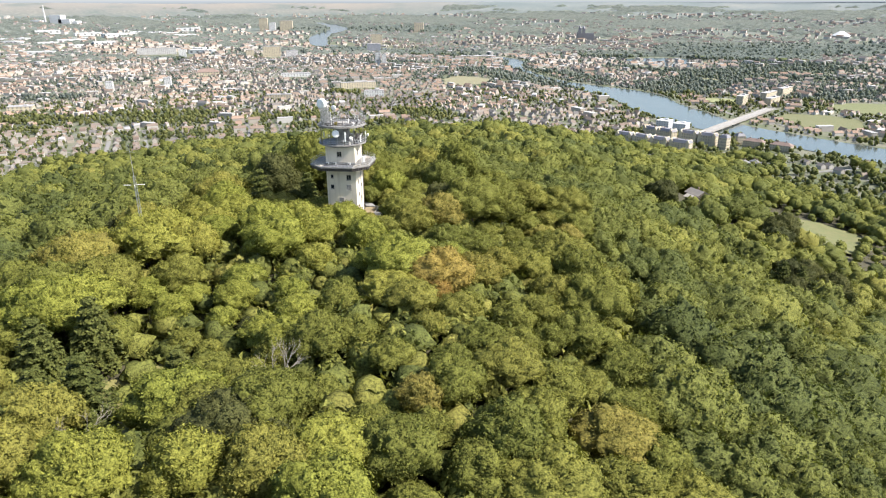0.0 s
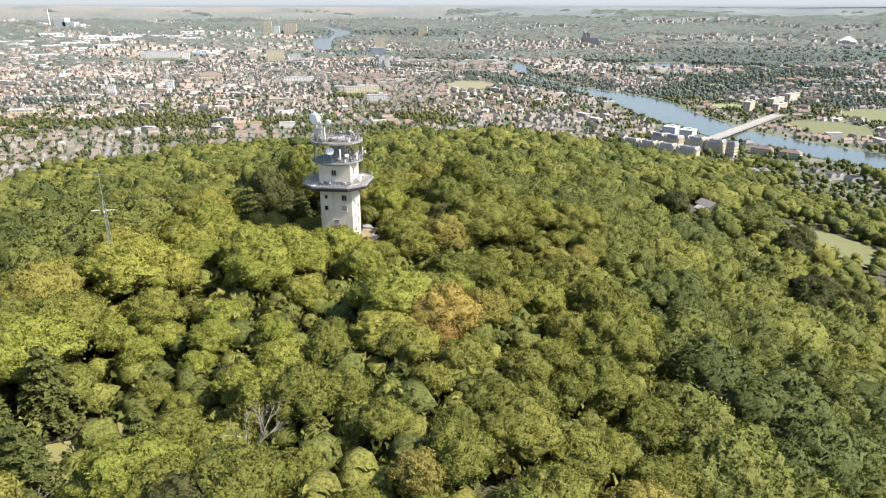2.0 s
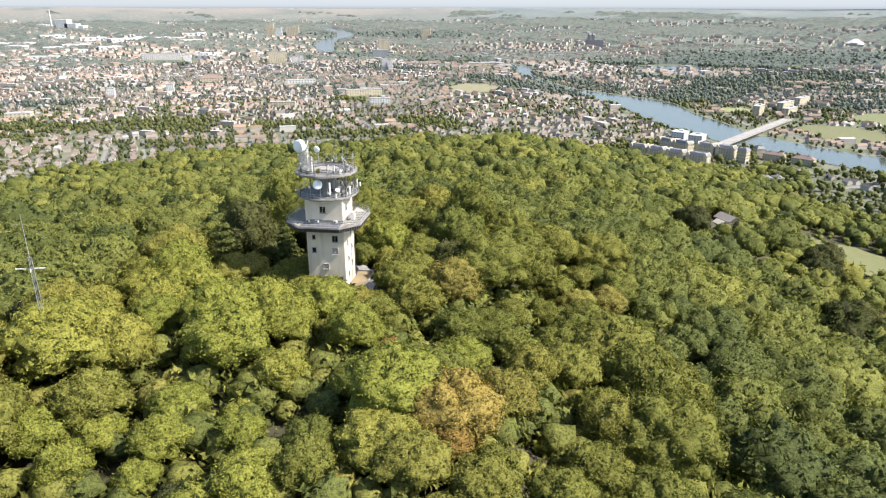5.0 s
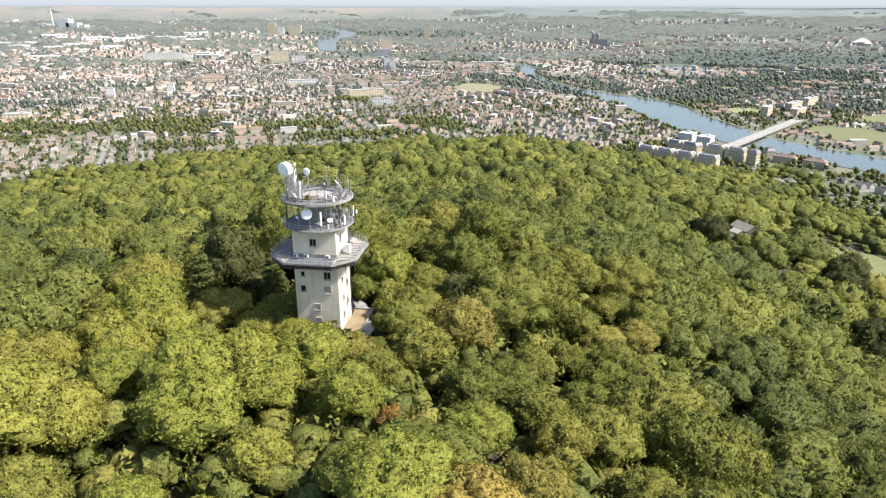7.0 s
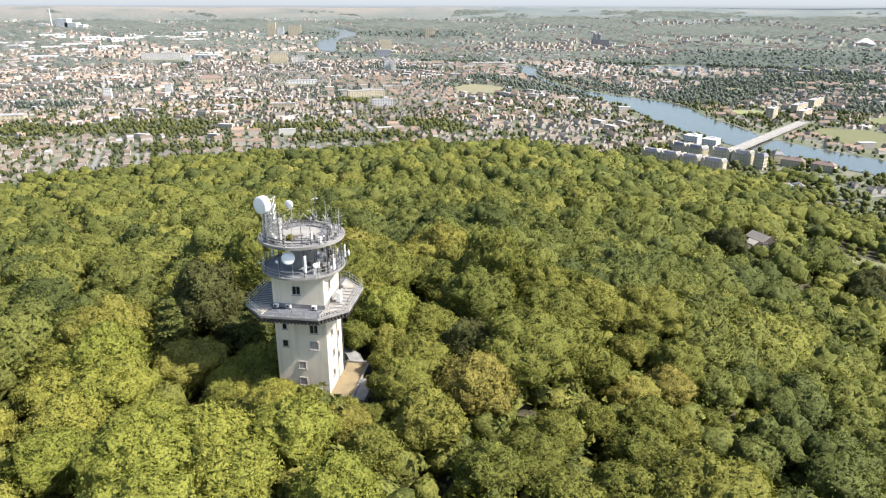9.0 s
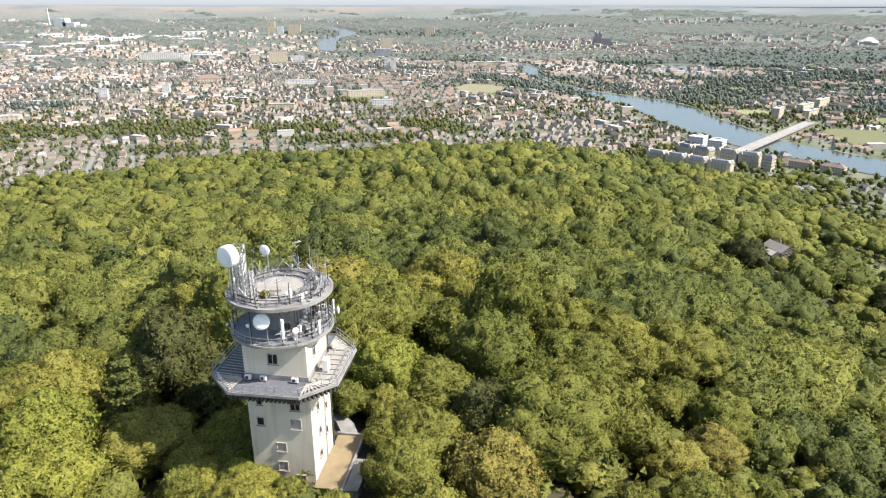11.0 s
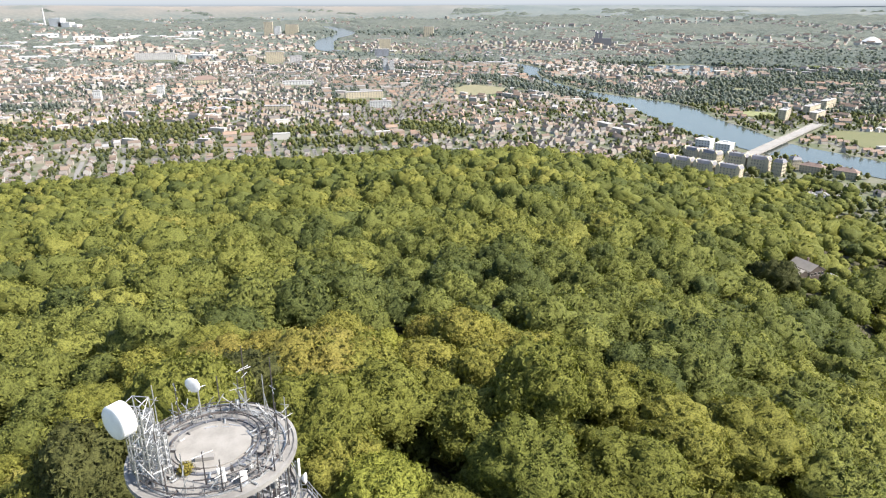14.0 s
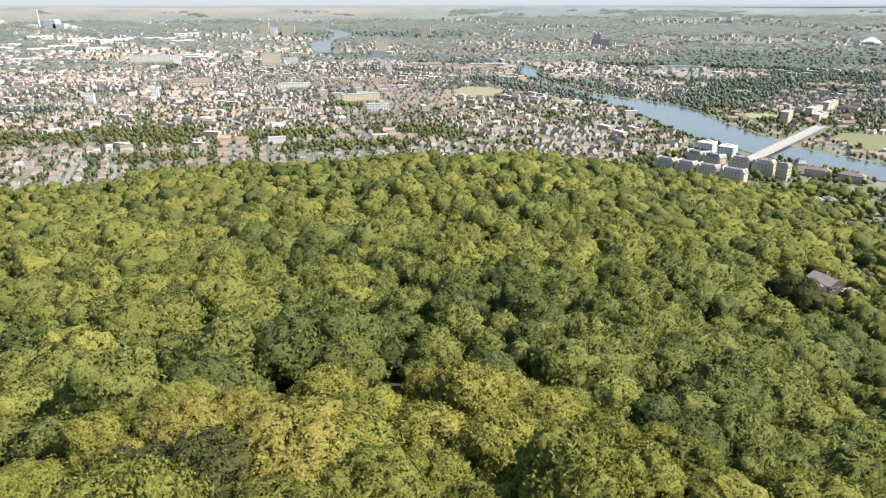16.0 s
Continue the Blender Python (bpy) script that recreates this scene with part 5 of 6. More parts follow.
M_BRIDGE = worn("bridge_concrete", (0.27, 0.26, 0.24), (0.19, 0.18, 0.17), 0.9, 0, 0.15, 1.5, 0.2)

# woods and tree belts on the plain: a line from, to, and half width
BELTS = ((-120, 1900, 110, 1560, 46), (110, 1560, 180, 1460, 22), (250, 1660, 110, 1860, 34), (395, 1500, 540, 1740, 90), (330, 2330, 900, 2260, 110), (640, 1860, 950, 1980, 80),
         (700, 2520, 1600, 2420, 190), (-175, 1110, -105, 1060, 40), (-960, 930, -560, 960, 44), (-690, 1010, -560, 1045, 40), (-860, 850, -760, 840, 26), (-520, 820, -440, 850, 24), (-430, 1000, -330, 1050, 32),
         (-310, 930, -180, 975, 30), (330, 620, 520, 480, 95), (-1010, 1200, -950, 1230, 34), (300, 770, 440, 765, 30), (-100, 2250, -700, 2470, 50), (-1100, 3300, -400, 3350, 130),
         (540, 880, 660, 960, 16), (-480, 2050, -240, 2060, 40), (300, 2000, 900, 1650, 30), (640, 1350, 900, 1500, 40),
         (-30, 1010, 10, 1000, 14), (450, 1250, 470, 1330, 16), (-380, 1370, -330, 1350, 30), (-900, 2330, -600, 2330, 30), (-1500, 2000, -1100, 2040, 24))
MEADOWS = ((560, 1078, 62, 88), (760, 1230, 120, 90), (-112, 1632, 62, 100), (520, 1690, 24, 40), (460, 1330, 36, 36))


def belt(x, y):
    """1 in the middle of a belt of trees, 0 at its edge and beyond."""
    best = np.zeros(np.shape(x))
    for x0, y0, x1, y1, w in BELTS:
        dx, dy = x1 - x0, y1 - y0
        s = np.clip(((x - x0) * dx + (y - y0) * dy) / (dx * dx + dy * dy), 0, 1)
        best = np.maximum(best, 1 - np.hypot(x - x0 - s * dx, y - y0 - s * dy) / w)
    return best


def on_meadow(x, y):
    k = np.zeros(np.shape(x), bool)
    for cx, cy, a, b in MEADOWS:
        k |= ((x - cx) / a) ** 2 + ((y - cy) / b) ** 2 < 1
    return k


# the mansion blocks: x, y, width, turn, height
MANSIONS = ((196, 864, 26, -37, 12), (218, 847, 26, -37, 12), (241, 830, 26, -37, 12), (266, 811, 30, -37, 12), (243, 908, 26, -50, 13), (261, 886, 28, -50, 14),
            (288, 862, 27, -38, 16), (311, 846, 26, -34, 16), (329, 826, 13, 50, 17))


# large buildings, so that no small house stands in one: x, y, reach
BIG = ((286, 1000, 26), (306, 965, 26), (-409, 1975, 30), (-563, 2640, 45), (-525, 2410, 45), (-1220, 2170, 110), (-830, 2180, 60), (-844, 1680, 40), (-913, 1320, 20), (-831, 1435, 20),
       (-589, 1680, 60), (240, 850, 95), (330, 870, 60), (395, 830, 60), (-930, 1050, 40), (-360, 1470, 60), (-285, 1330, 40))


def near_big(x, y):
    k = np.zeros(np.shape(x), bool)
    for cx, cy, r in BIG:
        k |= np.hypot(x - cx, y - cy) < r
    return k | (np.abs((x - 410) * 0.823 - (y - 1053) * 0.568) < 18) & (np.hypot(x - 410, y - 1053) < 200)


def in_court(x, y):
    """On the grounds round the mansions, clear of their walls."""
    k = (x > 150) & (x < 430) & (y > 800) & (y < 945) & (np.abs((x - 410) * 0.823 - (y - 1053) * 0.568) > 18)
    for cx, cy, w, _, _ in MANSIONS + ((362, 868, 22, 0, 0), (376, 846, 30, 0, 0), (406, 822, 30, 0, 0)):
        k &= np.hypot(x - cx, y - cy) > w * 0.56
    return k


def house_mesh(w, l, h, rise, flat=False):
    """Corners and quads of a house: its walls (with gables), then its roof."""
    a, b = w / 2, l / 2
    v = [(-a, -b, -3), (a, -b, -3), (a, b, -3), (-a, b, -3), (-a, -b, h), (a, -b, h), (a, b, h), (-a, b, h), (0, -b, h + rise), (0, b, h + rise)]
    f = [(0, 1, 5, 4), (1, 2, 6, 5), (2, 3, 7, 6), (3, 0, 4, 7), (4, 5, 8, 8), (6, 7, 9, 9)]
    e, g, t = a + 0.25, b + 0.25, 0.2
    if flat:
        r = [(-e, -g, h), (e, -g, h), (e, g, h), (-e, g, h), (-e, -g, h + 0.6), (e, -g, h + 0.6), (e, g, h + 0.6), (-e, g, h + 0.6)]
        q = [(0, 1, 5, 4), (1, 2, 6, 5), (2, 3, 7, 6), (3, 0, 4, 7), (4, 5, 6, 7)]
    else:
        lo = h - 0.25 * rise / a
        r = [(-e, -g, lo), (-e, g, lo), (0, g, h + rise), (0, -g, h + rise), (e, g, lo), (e, -g, lo)]
        r += [(x, y, z + t) for x, y, z in r]
        q = [(6, 9, 8, 7), (9, 11, 10, 8), (0, 1, 2, 3), (3, 2, 4, 5), (0, 6, 7, 1), (5, 4, 10, 11), (0, 3, 9, 6), (3, 5, 11, 9), (1, 7, 8, 2), (2, 8, 10, 4)]
    return np.array(v, float), f, np.array(r, float), q


def tris(quads):
    out = []
    for a, b, c, d in quads:
        out.append((a, b, c))
        if d not in (a, b, c):
            out.append((a, c, d))
    return np.array(out)


HOUSES = [house_mesh(8, 11, 4.8, 4.0), house_mesh(9, 13, 5.4, 4.4), house_mesh(8, 20, 5.2, 4.0), house_mesh(10, 12, 6.4, 5.0), house_mesh(12, 26, 9, 4.5), house_mesh(13, 34, 11, 0, True), house_mesh(24, 40, 6, 0, True)]


def street_turn(x, y):
    return 0.35 + 0.5 * np.sin(x * 0.0021 + 0.7) + 0.4 * np.cos(y * 0.0017 + x * 0.0009)


def town_spots(seed, pace, grow, start, end, left=-56, right=44):
    """Places over the plain in front, closer together near by than far off."""
    rng = np.random.default_rng(seed)
    out, r = [], start
    while r < end:
        s = pace * max(1.0, (r / 1300) ** grow)
        n = int(radians(right - left) * r / s)
        a = radians(left) + (np.arange(n) + rng.uniform(-0.42, 0.42, n)) * radians(right - left) / n
        rr = r + rng.uniform(-0.5, 0.5, n) * s
        out.append(np.stack([np.sin(a) * rr, np.cos(a) * rr, np.full(n, s / pace)], 1))
        r += s
    return np.vstack(out)


def make_districts():
    """Middles of the town's quarters, with the way their streets run, their roofs and their kind."""
    rng = np.random.default_rng(17)
    out = [(-520, 780, radians(121), 0, 0), (-640, 780, radians(30), 0, 0), (-330, 980, radians(115), 1, 0)]
    while len(out) < 80:
        a, r = radians(rng.uniform(-50, 40)), 650 + 1800 * rng.uniform() ** 0.75
        x, y = r * math.sin(a), r * math.cos(a)
        if min(math.hypot(x - o[0], y - o[1]) for o in out) > 120:
            out.append((x, y, rng.uniform(0, math.pi), int(rng.uniform() < 0.45), int(rng.uniform() < 0.16)))
    return np.array(out)


DISTRICTS = make_districts()


def street_spots(rows, step, block_=52.0, reach=260.0, kind=None):
    """Places along the streets of each quarter: x, y, the street's turn and the quarter's number."""
    rng = np.random.default_rng(int(step * 10 + rows[0]))
    out = []
    for n, (cx, cy, turn, _, flats) in enumerate(DISTRICTS):
        if kind is not None and flats != kind:
            continue
        u, v = np.meshgrid(np.arange(-reach, reach, step), np.concatenate([np.arange(-reach, reach, block_) + r for r in rows]))
        u, v = u.ravel() + rng.uniform(-0.14, 0.14, u.size) * step, v.ravel() + rng.uniform(-1.2, 1.2, u.size)
        ok = (u % 156) > 11
        x, y = cx + u * math.cos(turn) - v * math.sin(turn), cy + u * math.sin(turn) + v * math.cos(turn)
        own = np.argmin(np.hypot(x[:, None] - DISTRICTS[:, 0], y[:, None] - DISTRICTS[:, 1]), axis=1)
        r, a = np.hypot(x, y), np.degrees(np.arctan2(x, y))
        ok &= (own == n) & (r < 2350) & (r > 520) & (a > -52) & (a < 40)
        out.append(np.stack([x[ok], y[ok], np.full(ok.sum(), turn), np.full(ok.sum(), n)], 1))
    return np.vstack(out)


def buildable(x, y):
    edge = np.interp(x, EDGE_X, EDGE_Y)
    return ((hill(x, y) < 2.6) | ((x < -300) & (y > edge + 14))) & (off_river(x, y) > 20) & (belt(x, y) <= 0) & ~on_meadow(x, y) & ~near_big(x, y)


def make_houses():
    rng = np.random.default_rng(8)
    p = town_spots(3, 13.0, 0.8, 2300, 4450)
    x, y, g = p.T
    r = np.hypot(x, y)
    keep = rng.uniform(size=len(x)) < np.where(r < 3400, 0.6 * (1 - 0.6 * smooth(2500, 3400, r)), 0.28 * (r < 4150) * (np.sin(x * 0.004 + 1) * np.sin(y * 0.009 + x * 0.0015) > -0.1))
    far = np.stack([x, y, np.full(len(x), -1.0), np.full(len(x), -1.0), g], 1)[keep]
    near = np.vstack((street_spots((-13, 13), 13.0, kind=0), street_spots((-15, 15), 27.0, 58.0, kind=1)))
    near = near[rng.uniform(size=len(near)) < np.where((near[:, 0] > 330) & (near[:, 1] > 1080), 0.42, 0.68)]
    p = np.vstack((np.c_[near, np.ones(len(near))], far))
    p = p[buildable(p[:, 0], p[:, 1]) & ~((p[:, 0] > 240) & (p[:, 1] < 790) & (rng.uniform(size=len(p)) < 0.5))]
    x, y, turns, home, g = p.T
    r = np.hypot(x, y)
    order = np.argsort(np.hypot(x - 0, y + 60))
    things = order[:250]
    shared = []
    for w, l, h, rise in ((8, 10, 5.2, 3.2), (9, 12, 5.6, 3.4), (8, 14, 5.4, 3.2), (10, 11, 6.2, 4.0)):
        v, f, rv, rf = house_mesh(w, l, h, rise)
        ch = bpy.data.meshes.new("chimney")
        bm = bmesh.new()
        box(bm, (0.6, l * 0.3, h + rise), (0.7, 0.9, 1.8))
        bm.to_mesh(ch)
        bm.free()
        ch.materials.append(M_TILE)
        shared.append((mesh_from("wall", v, tris(f), [M_HOUSE_WALL]), mesh_from("roof", rv, tris(rf), [M_HOUSE_ROOF]), ch))
    for i in things:
        px, py = float(x[i]), float(y[i])
        k = int(rng.integers(0, 4))
        turn = float(turns[i]) + (math.pi / 2 if rng.uniform() < 0.5 else 0) + float(rng.normal(0, 0.03))
        s = float(rng.uniform(0.66, 0.88))
        m = Matrix.Translation((px, py, float(ground(px, py)))) @ Matrix.Rotation(turn, 4, "Z") @ Matrix.Diagonal((s, s, s, 1))
        ob = base("house", "small pale-walled town house with a pitched tile roof", "house", m, "houses at the foot of the hill")
        for name, me in zip(("wall", "roof", "chimney"), shared[k]):
            share(name, me, ob, Matrix())
    vs, fs, mi, at = [], [], [], 0
    odds = np.array([0.27, 0.27, 0.2, 0.17, 0.06, 0.025, 0.005])
    for i in order[250:]:
        o = odds.copy()
        if r[i] > 1900:
            o = np.array([0.18, 0.18, 0.18, 0.16, 0.17, 0.09, 0.04])
        k = int(rng.choice(7, p=o))
        if home[i] >= 0 and DISTRICTS[int(home[i]), 4]:
            k = int(rng.choice((3, 4, 4, 5)))
        warm = home[i] >= 0 and DISTRICTS[int(home[i]), 3]
        v, f, rv, rf = HOUSES[k]
        s = (g[i] ** 0.5 if k < 5 else g[i] ** 0.25) * rng.uniform(0.56, 0.84)
        a = (float(turns[i]) if home[i] >= 0 else float(street_turn(x[i], y[i]))) + (math.pi / 2 if k < 4 and rng.uniform() < 0.5 else 0) + rng.normal(0, 0.04)
        ca, sa = math.cos(a) * s, math.sin(a) * s
        lift = float(ground(x[i], y[i]))
        for part_v, part_f, m in ((v, f, 0), (rv, rf, 2 if k >= 5 else 3 if warm else 1)):
            w = np.stack([x[i] + part_v[:, 0] * ca - part_v[:, 1] * sa, y[i] + part_v[:, 0] * sa + part_v[:, 1] * ca, lift + part_v[:, 2] * s ** 0.8], 1)
            t = tris(part_f)
            vs.append(w), fs.append(t + at), mi.append(np.full(len(t), m))
            at += len(w)
    ob = new("town_houses", mesh_from("town_houses", np.vstack(vs), np.vstack(fs), [M_TOWN_WALL, M_TOWN_ROOF, M_TOWN_FLAT, M_WARM_ROOF], np.concatenate(mi)))
    tagged(ob, "thousands of pale houses with tile roofs spread over the plain", "houses", kind="stuff")


def make_town_trees():
    rng = np.random.default_rng(9)
    kinds = []
    for k in range(6):
        v, f = crown(300 + k, 4.6, 8.5, 6, 4, 1.0, (4, 5), 0.6, 0.12)
        kinds.append((v, f))
    plainer = [crown(320 + k, 4.6, 8.5, 5, 3, 1.4, (3, 5), 0.6, 0.14, 1) for k in range(6)]
    lots = np.vstack((street_spots((26, 20, 32), 9.0), street_spots((-13.5, 13.5), 13.0), street_spots((-5, 5), 22.0)))
    p = np.vstack((np.c_[lots[:, :2], np.ones(len(lots))], town_spots(4, 13.5, 0.95, 2300, 2650)))
    q = town_spots(14, 11.5, 0.95, 600, 3450)
    q = q[belt(q[:, 0], q[:, 1]) > 0]
    q = np.vstack((q, np.stack([*(np.repeat(RIVER_LINE[:, :2], 2, 0) + np.tile([[1, 0], [-1, 0]], (len(RIVER_LINE), 1)) * (np.repeat(RIVER_LINE[:, 2:], 2, 0) / 2 + 7) + rng.normal(0, 4, (2 * len(RIVER_LINE), 2))).T, np.ones(2 * len(RIVER_LINE))], 1)))
    court = np.stack([rng.uniform(150, 430, 330), rng.uniform(800, 945, 330), np.ones(330)], 1)
    q = np.vstack((q, court))
    n_loose = len(p)
    p = np.vstack((p, q))
    x, y, g = p.T
    x = x + rng.uniform(-5, 5, len(x))
    loose = np.arange(len(x)) < n_loose
    keep = ((hill(x, y) < 4) | ((x < -300) & (y > np.interp(x, EDGE_X, EDGE_Y)))) & (off_river(x, y) > 3.5) & ~on_meadow(x, y) & (((x - 490) / 140) ** 2 + ((y - 2120) / 190) ** 2 > 1) & (~near_big(x, y) | in_court(x, y))
    keep &= rng.uniform(size=len(x)) < np.where(loose, np.clip(np.where((x > 330) & (y > 1050), 0.78, 0.52) + 0.34 * np.sin(x * 0.013 + 1) * np.sin(y * 0.010 + x * 0.003), 0.25, 0.95), 0.9)
    x, y, g, lone = x[keep], y[keep], g[keep], loose[keep]
    vs, fs, ts, mi, at = [], [], [], [], 0
    gz = ground(x, y)
    for i in range(len(x)):
        v, f = (plainer if math.hypot(x[i], y[i]) > 1700 else kinds)[rng.integers(0, 6)]
        s = rng.uniform(0.45, 1.0) * g[i] ** 0.65 * (1.0 if lone[i] else 1.4)
        a = rng.uniform(0, 6.28)
        ca, sa = math.cos(a) * s, math.sin(a) * s
        vs.append(np.stack([x[i] + v[:, 0] * ca - v[:, 1] * sa, y[i] + v[:, 0] * sa + v[:, 1] * ca, gz[i] + 0.5 + v[:, 2] * s * rng.uniform(0.8, 1.2)], 1))
        fs.append(f + at), ts.append(np.full(len(v), rng.uniform(0, 0.75) if lone[i] else rng.uniform(0.35, 1)))
        # Trees past 1480 m take the leaves with haze in their colour.
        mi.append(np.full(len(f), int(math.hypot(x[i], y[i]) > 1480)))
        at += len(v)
    ob = new("town_trees", mesh_from("town_trees", np.vstack(vs), np.vstack(fs), [M_TOWN_LEAF, M_HAZED_LEAF], np.concatenate(mi), np.concatenate(ts), True))
    tagged(ob, "garden and riverside trees scattered through the town", "trees", kind="stuff")


def make_far_woods():
    """The crowns of the woods far out on the plain, closed into one rough canopy."""
    rng = np.random.default_rng(23)
    n_r, n_a = 170, 420
    rad, ang = np.geomspace(2330, 4560, n_r), np.radians(np.linspace(-52, 40, n_a))
    rr, aa = np.meshgrid(rad, ang, indexing="ij")
    rr, aa = rr * (1 + rng.uniform(-0.0015, 0.0015, rr.shape)), aa + rng.uniform(-0.0012, 0.0012, rr.shape)
    x, y = rr * np.sin(aa), rr * np.cos(aa)
    w = np.sin(x * 0.0043 + 1) * np.sin(y * 0.0081 + x * 0.0012) + 0.6 * np.sin(x * 0.0117 + 2) * np.sin(y * 0.019 - x * 0.003) + 0.4 * np.sin(x * 0.031) * np.sin(y * 0.043 + 1)
    w = w + 0.9 * np.exp(-((rr - 3750) / 330) ** 2) + 0.15 - 1.2 * smooth(4080, 4250, rr) * (x < -500)
    away = (off_river(x.ravel(), y.ravel()) > 12).reshape(x.shape) & ~near_big(x, y) & (((x - 490) / 140) ** 2 + ((y - 2140) / 180) ** 2 > 1)
    grown = ((w + rng.uniform(-0.35, 0.35, w.shape) > 0.42) | (belt(x, y) > 0.05)) & away
    z = ground(x, y) + np.where(grown, rng.uniform(2.5, 12.5, x.shape), -2.0)
    i, j = np.meshgrid(np.arange(n_r - 1), np.arange(n_a - 1), indexing="ij")
    a = (i * n_a + j).ravel()
    f = np.stack([a, a + 1, a + n_a + 1, a + n_a], 1)
    f = f[grown.ravel()[f].any(1)]
    t = np.clip(0.5 + 0.3 * w + rng.uniform(-0.3, 0.3, w.shape), 0, 1)
    tagged(new("far_woods", mesh_from("far_woods", np.stack([x, y, z], 2).reshape(-1, 3), f, [M_HAZED_LEAF], tint=t.ravel(), even=True)), "green woods and parks far out on the plain, haze painted into their colour", "woods", kind="stuff")


def make_streets():
    """Pale asphalt streets of the quarters, laid just over the ground."""
    p = street_spots((0,), 13.0)
    ok = buildable(p[:, 0], p[:, 1])
    p = p[ok]
    c, s_ = np.cos(p[:, 2]), np.sin(p[:, 2])
    v = []
    for du, dv in ((-8.5, -2.8), (8.5, -2.8), (8.5, 2.8), (-8.5, 2.8)):
        qx, qy = p[:, 0] + du * c - dv * s_, p[:, 1] + du * s_ + dv * c
        v.append(np.stack([qx, qy, ground(qx, qy) + 0.45], 1))
    f = np.arange(4 * len(p)).reshape(4, -1).T
    tagged(new("streets", mesh_from("streets", np.vstack(v), f, [M_STREET])), "pale grey streets between rows of town houses", "street", kind="structure")


make_streets()
make_houses()
make_town_trees()
make_far_woods()
for name, k, colours, label in (("riverside_meadow", 0, ((0.145, 0.135, 0.062), (0.10, 0.115, 0.045)), "dry yellow-green meadow by the river"),
                                ("upper_meadow", 1, ((0.15, 0.15, 0.065), (0.105, 0.125, 0.048)), "green meadow beyond the river"),
                                ("stubble_field", 2, ((0.22, 0.195, 0.12), (0.16, 0.16, 0.085)), "tan field at the town's edge"),
                                ("park_lawn", 3, ((0.27, 0.24, 0.13), (0.15, 0.17, 0.06)), "dry lawn in a riverside park"),
                                ("bank_lawn", 4, ((0.25, 0.23, 0.12), (0.14, 0.17, 0.06)), "dry lawn beside the bridge")):
    cx, cy, a, b = MEADOWS[k]
    grass_patch(name, cx, cy, a, b, colours, label)
grass_patch("sports_pitch", -48, 1535, 34, 18, ((0.13, 0.20, 0.05), (0.11, 0.18, 0.045)), "bright green sports pitch")


def block(name, x, y, w, d, h, turn, wall, label, roof="flat", floors=4, bays=6, group="blocks of flats", roof_mat=None):
    """A large building with rows of windows on its long sides, and a flat, hipped or mansard roof."""
    b = base(name, label, "building", Matrix.Translation((x, y, float(ground(x, y)))) @ Matrix.Rotation(radians(turn), 4, "Z"), group)
    bm = bmesh.new()
    box(bm, (0, 0, h / 2 - 2), (w, d, h + 4))
    part("wall", bm, wall, b)
    bm = bmesh.new()
    if roof == "flat":
        box(bm, (0, 0, h + 0.25), (w + 0.6, d + 0.6, 0.5))
        box(bm, (w * 0.2, 0, h + 1.3), (w * 0.16, d * 0.4, 2.0))
        part("roof", bm, roof_mat or M_TOWN_FLAT, b)
    else:
        e, inset, rise = 0.5, (0.16 if roof == "mansard" else 0.5), (d * 0.32 if roof == "mansard" else d * 0.34)
        low = [(-w / 2 - e, -d / 2 - e), (w / 2 + e, -d / 2 - e), (w / 2 + e, d / 2 + e), (-w / 2 - e, d / 2 + e)]
        k = d * inset
        high = [(-w / 2 + k, -d / 2 + k), (w / 2 - k, -d / 2 + k), (w / 2 - k, d / 2 - k), (-w / 2 + k, d / 2 - k)]
        a = [bm.verts.new((*p, h)) for p in low]
        c = [bm.verts.new((*p, h + rise)) for p in high]
        bm.faces.new(a[::-1])
        if inset < 0.5:
            bm.faces.new(c)
        for i in range(4):
            j = (i + 1) % 4
            bm.faces.new((a[i], a[j], c[j], c[i]))
        part("roof", bm, roof_mat or M_SLATE, b)
        if roof == "mansard" and w > 20:
            for sx in (-1, 1):
                bm = bmesh.new()
                x0, x1, y0 = sx * (w / 2 - 5.2), sx * (w / 2 - 0.4), d / 2 + 0.7
                low = [bm.verts.new(p) for p in ((x0, -y0, -3), (x1, -y0, -3), (x1, y0, -3), (x0, y0, -3))]
                high = [bm.verts.new((*v.co[:2], h + 1.2)) for v in low]
                top = [bm.verts.new(((x0 + x1) / 2, yy, h + 4.6)) for yy in (-y0, y0)]
                for i in (1, 3):
                    bm.faces.new((low[i], low[(i + 1) % 4], high[(i + 1) % 4], high[i]))
                bm.faces.new((low[0], low[1], high[1], top[0], high[0]))
                bm.faces.new((low[2], low[3], high[3], top[1], high[2]))
                bm.faces.new((high[1], high[2], top[1], top[0]))
                bm.faces.new((high[3], high[0], top[0], top[1]))
                bmesh.ops.recalc_face_normals(bm, faces=bm.faces)
                part("gable_bay", bm, wall, b)
        for sx in (-0.2, 0.2):
            bm = bmesh.new()
            box(bm, (sx * w, 0, h + rise), (1.0, 1.6, 3.0))
            part("chimney", bm, M_TILE, b)
    ww, wh = w / bays * 0.38, h / floors * 0.46
    me = bpy.data.meshes.new("window")
    bm = bmesh.new()
    box(bm, (0, 0, 0), (ww, 0.3, wh))
    bm.to_mesh(me)
    bm.free()
    me.materials.append(M_HAZED_GLASS)
    for f in range(floors):
        for k in range(bays):
            px, pz = (k + 0.5) / bays * w - w / 2, (f + 0.55) / floors * h
            share("window", me, b, Matrix.Translation((px, -d / 2, pz)))
            if k < max(2, int(bays * d / w)):
                n = max(2, int(bays * d / w))
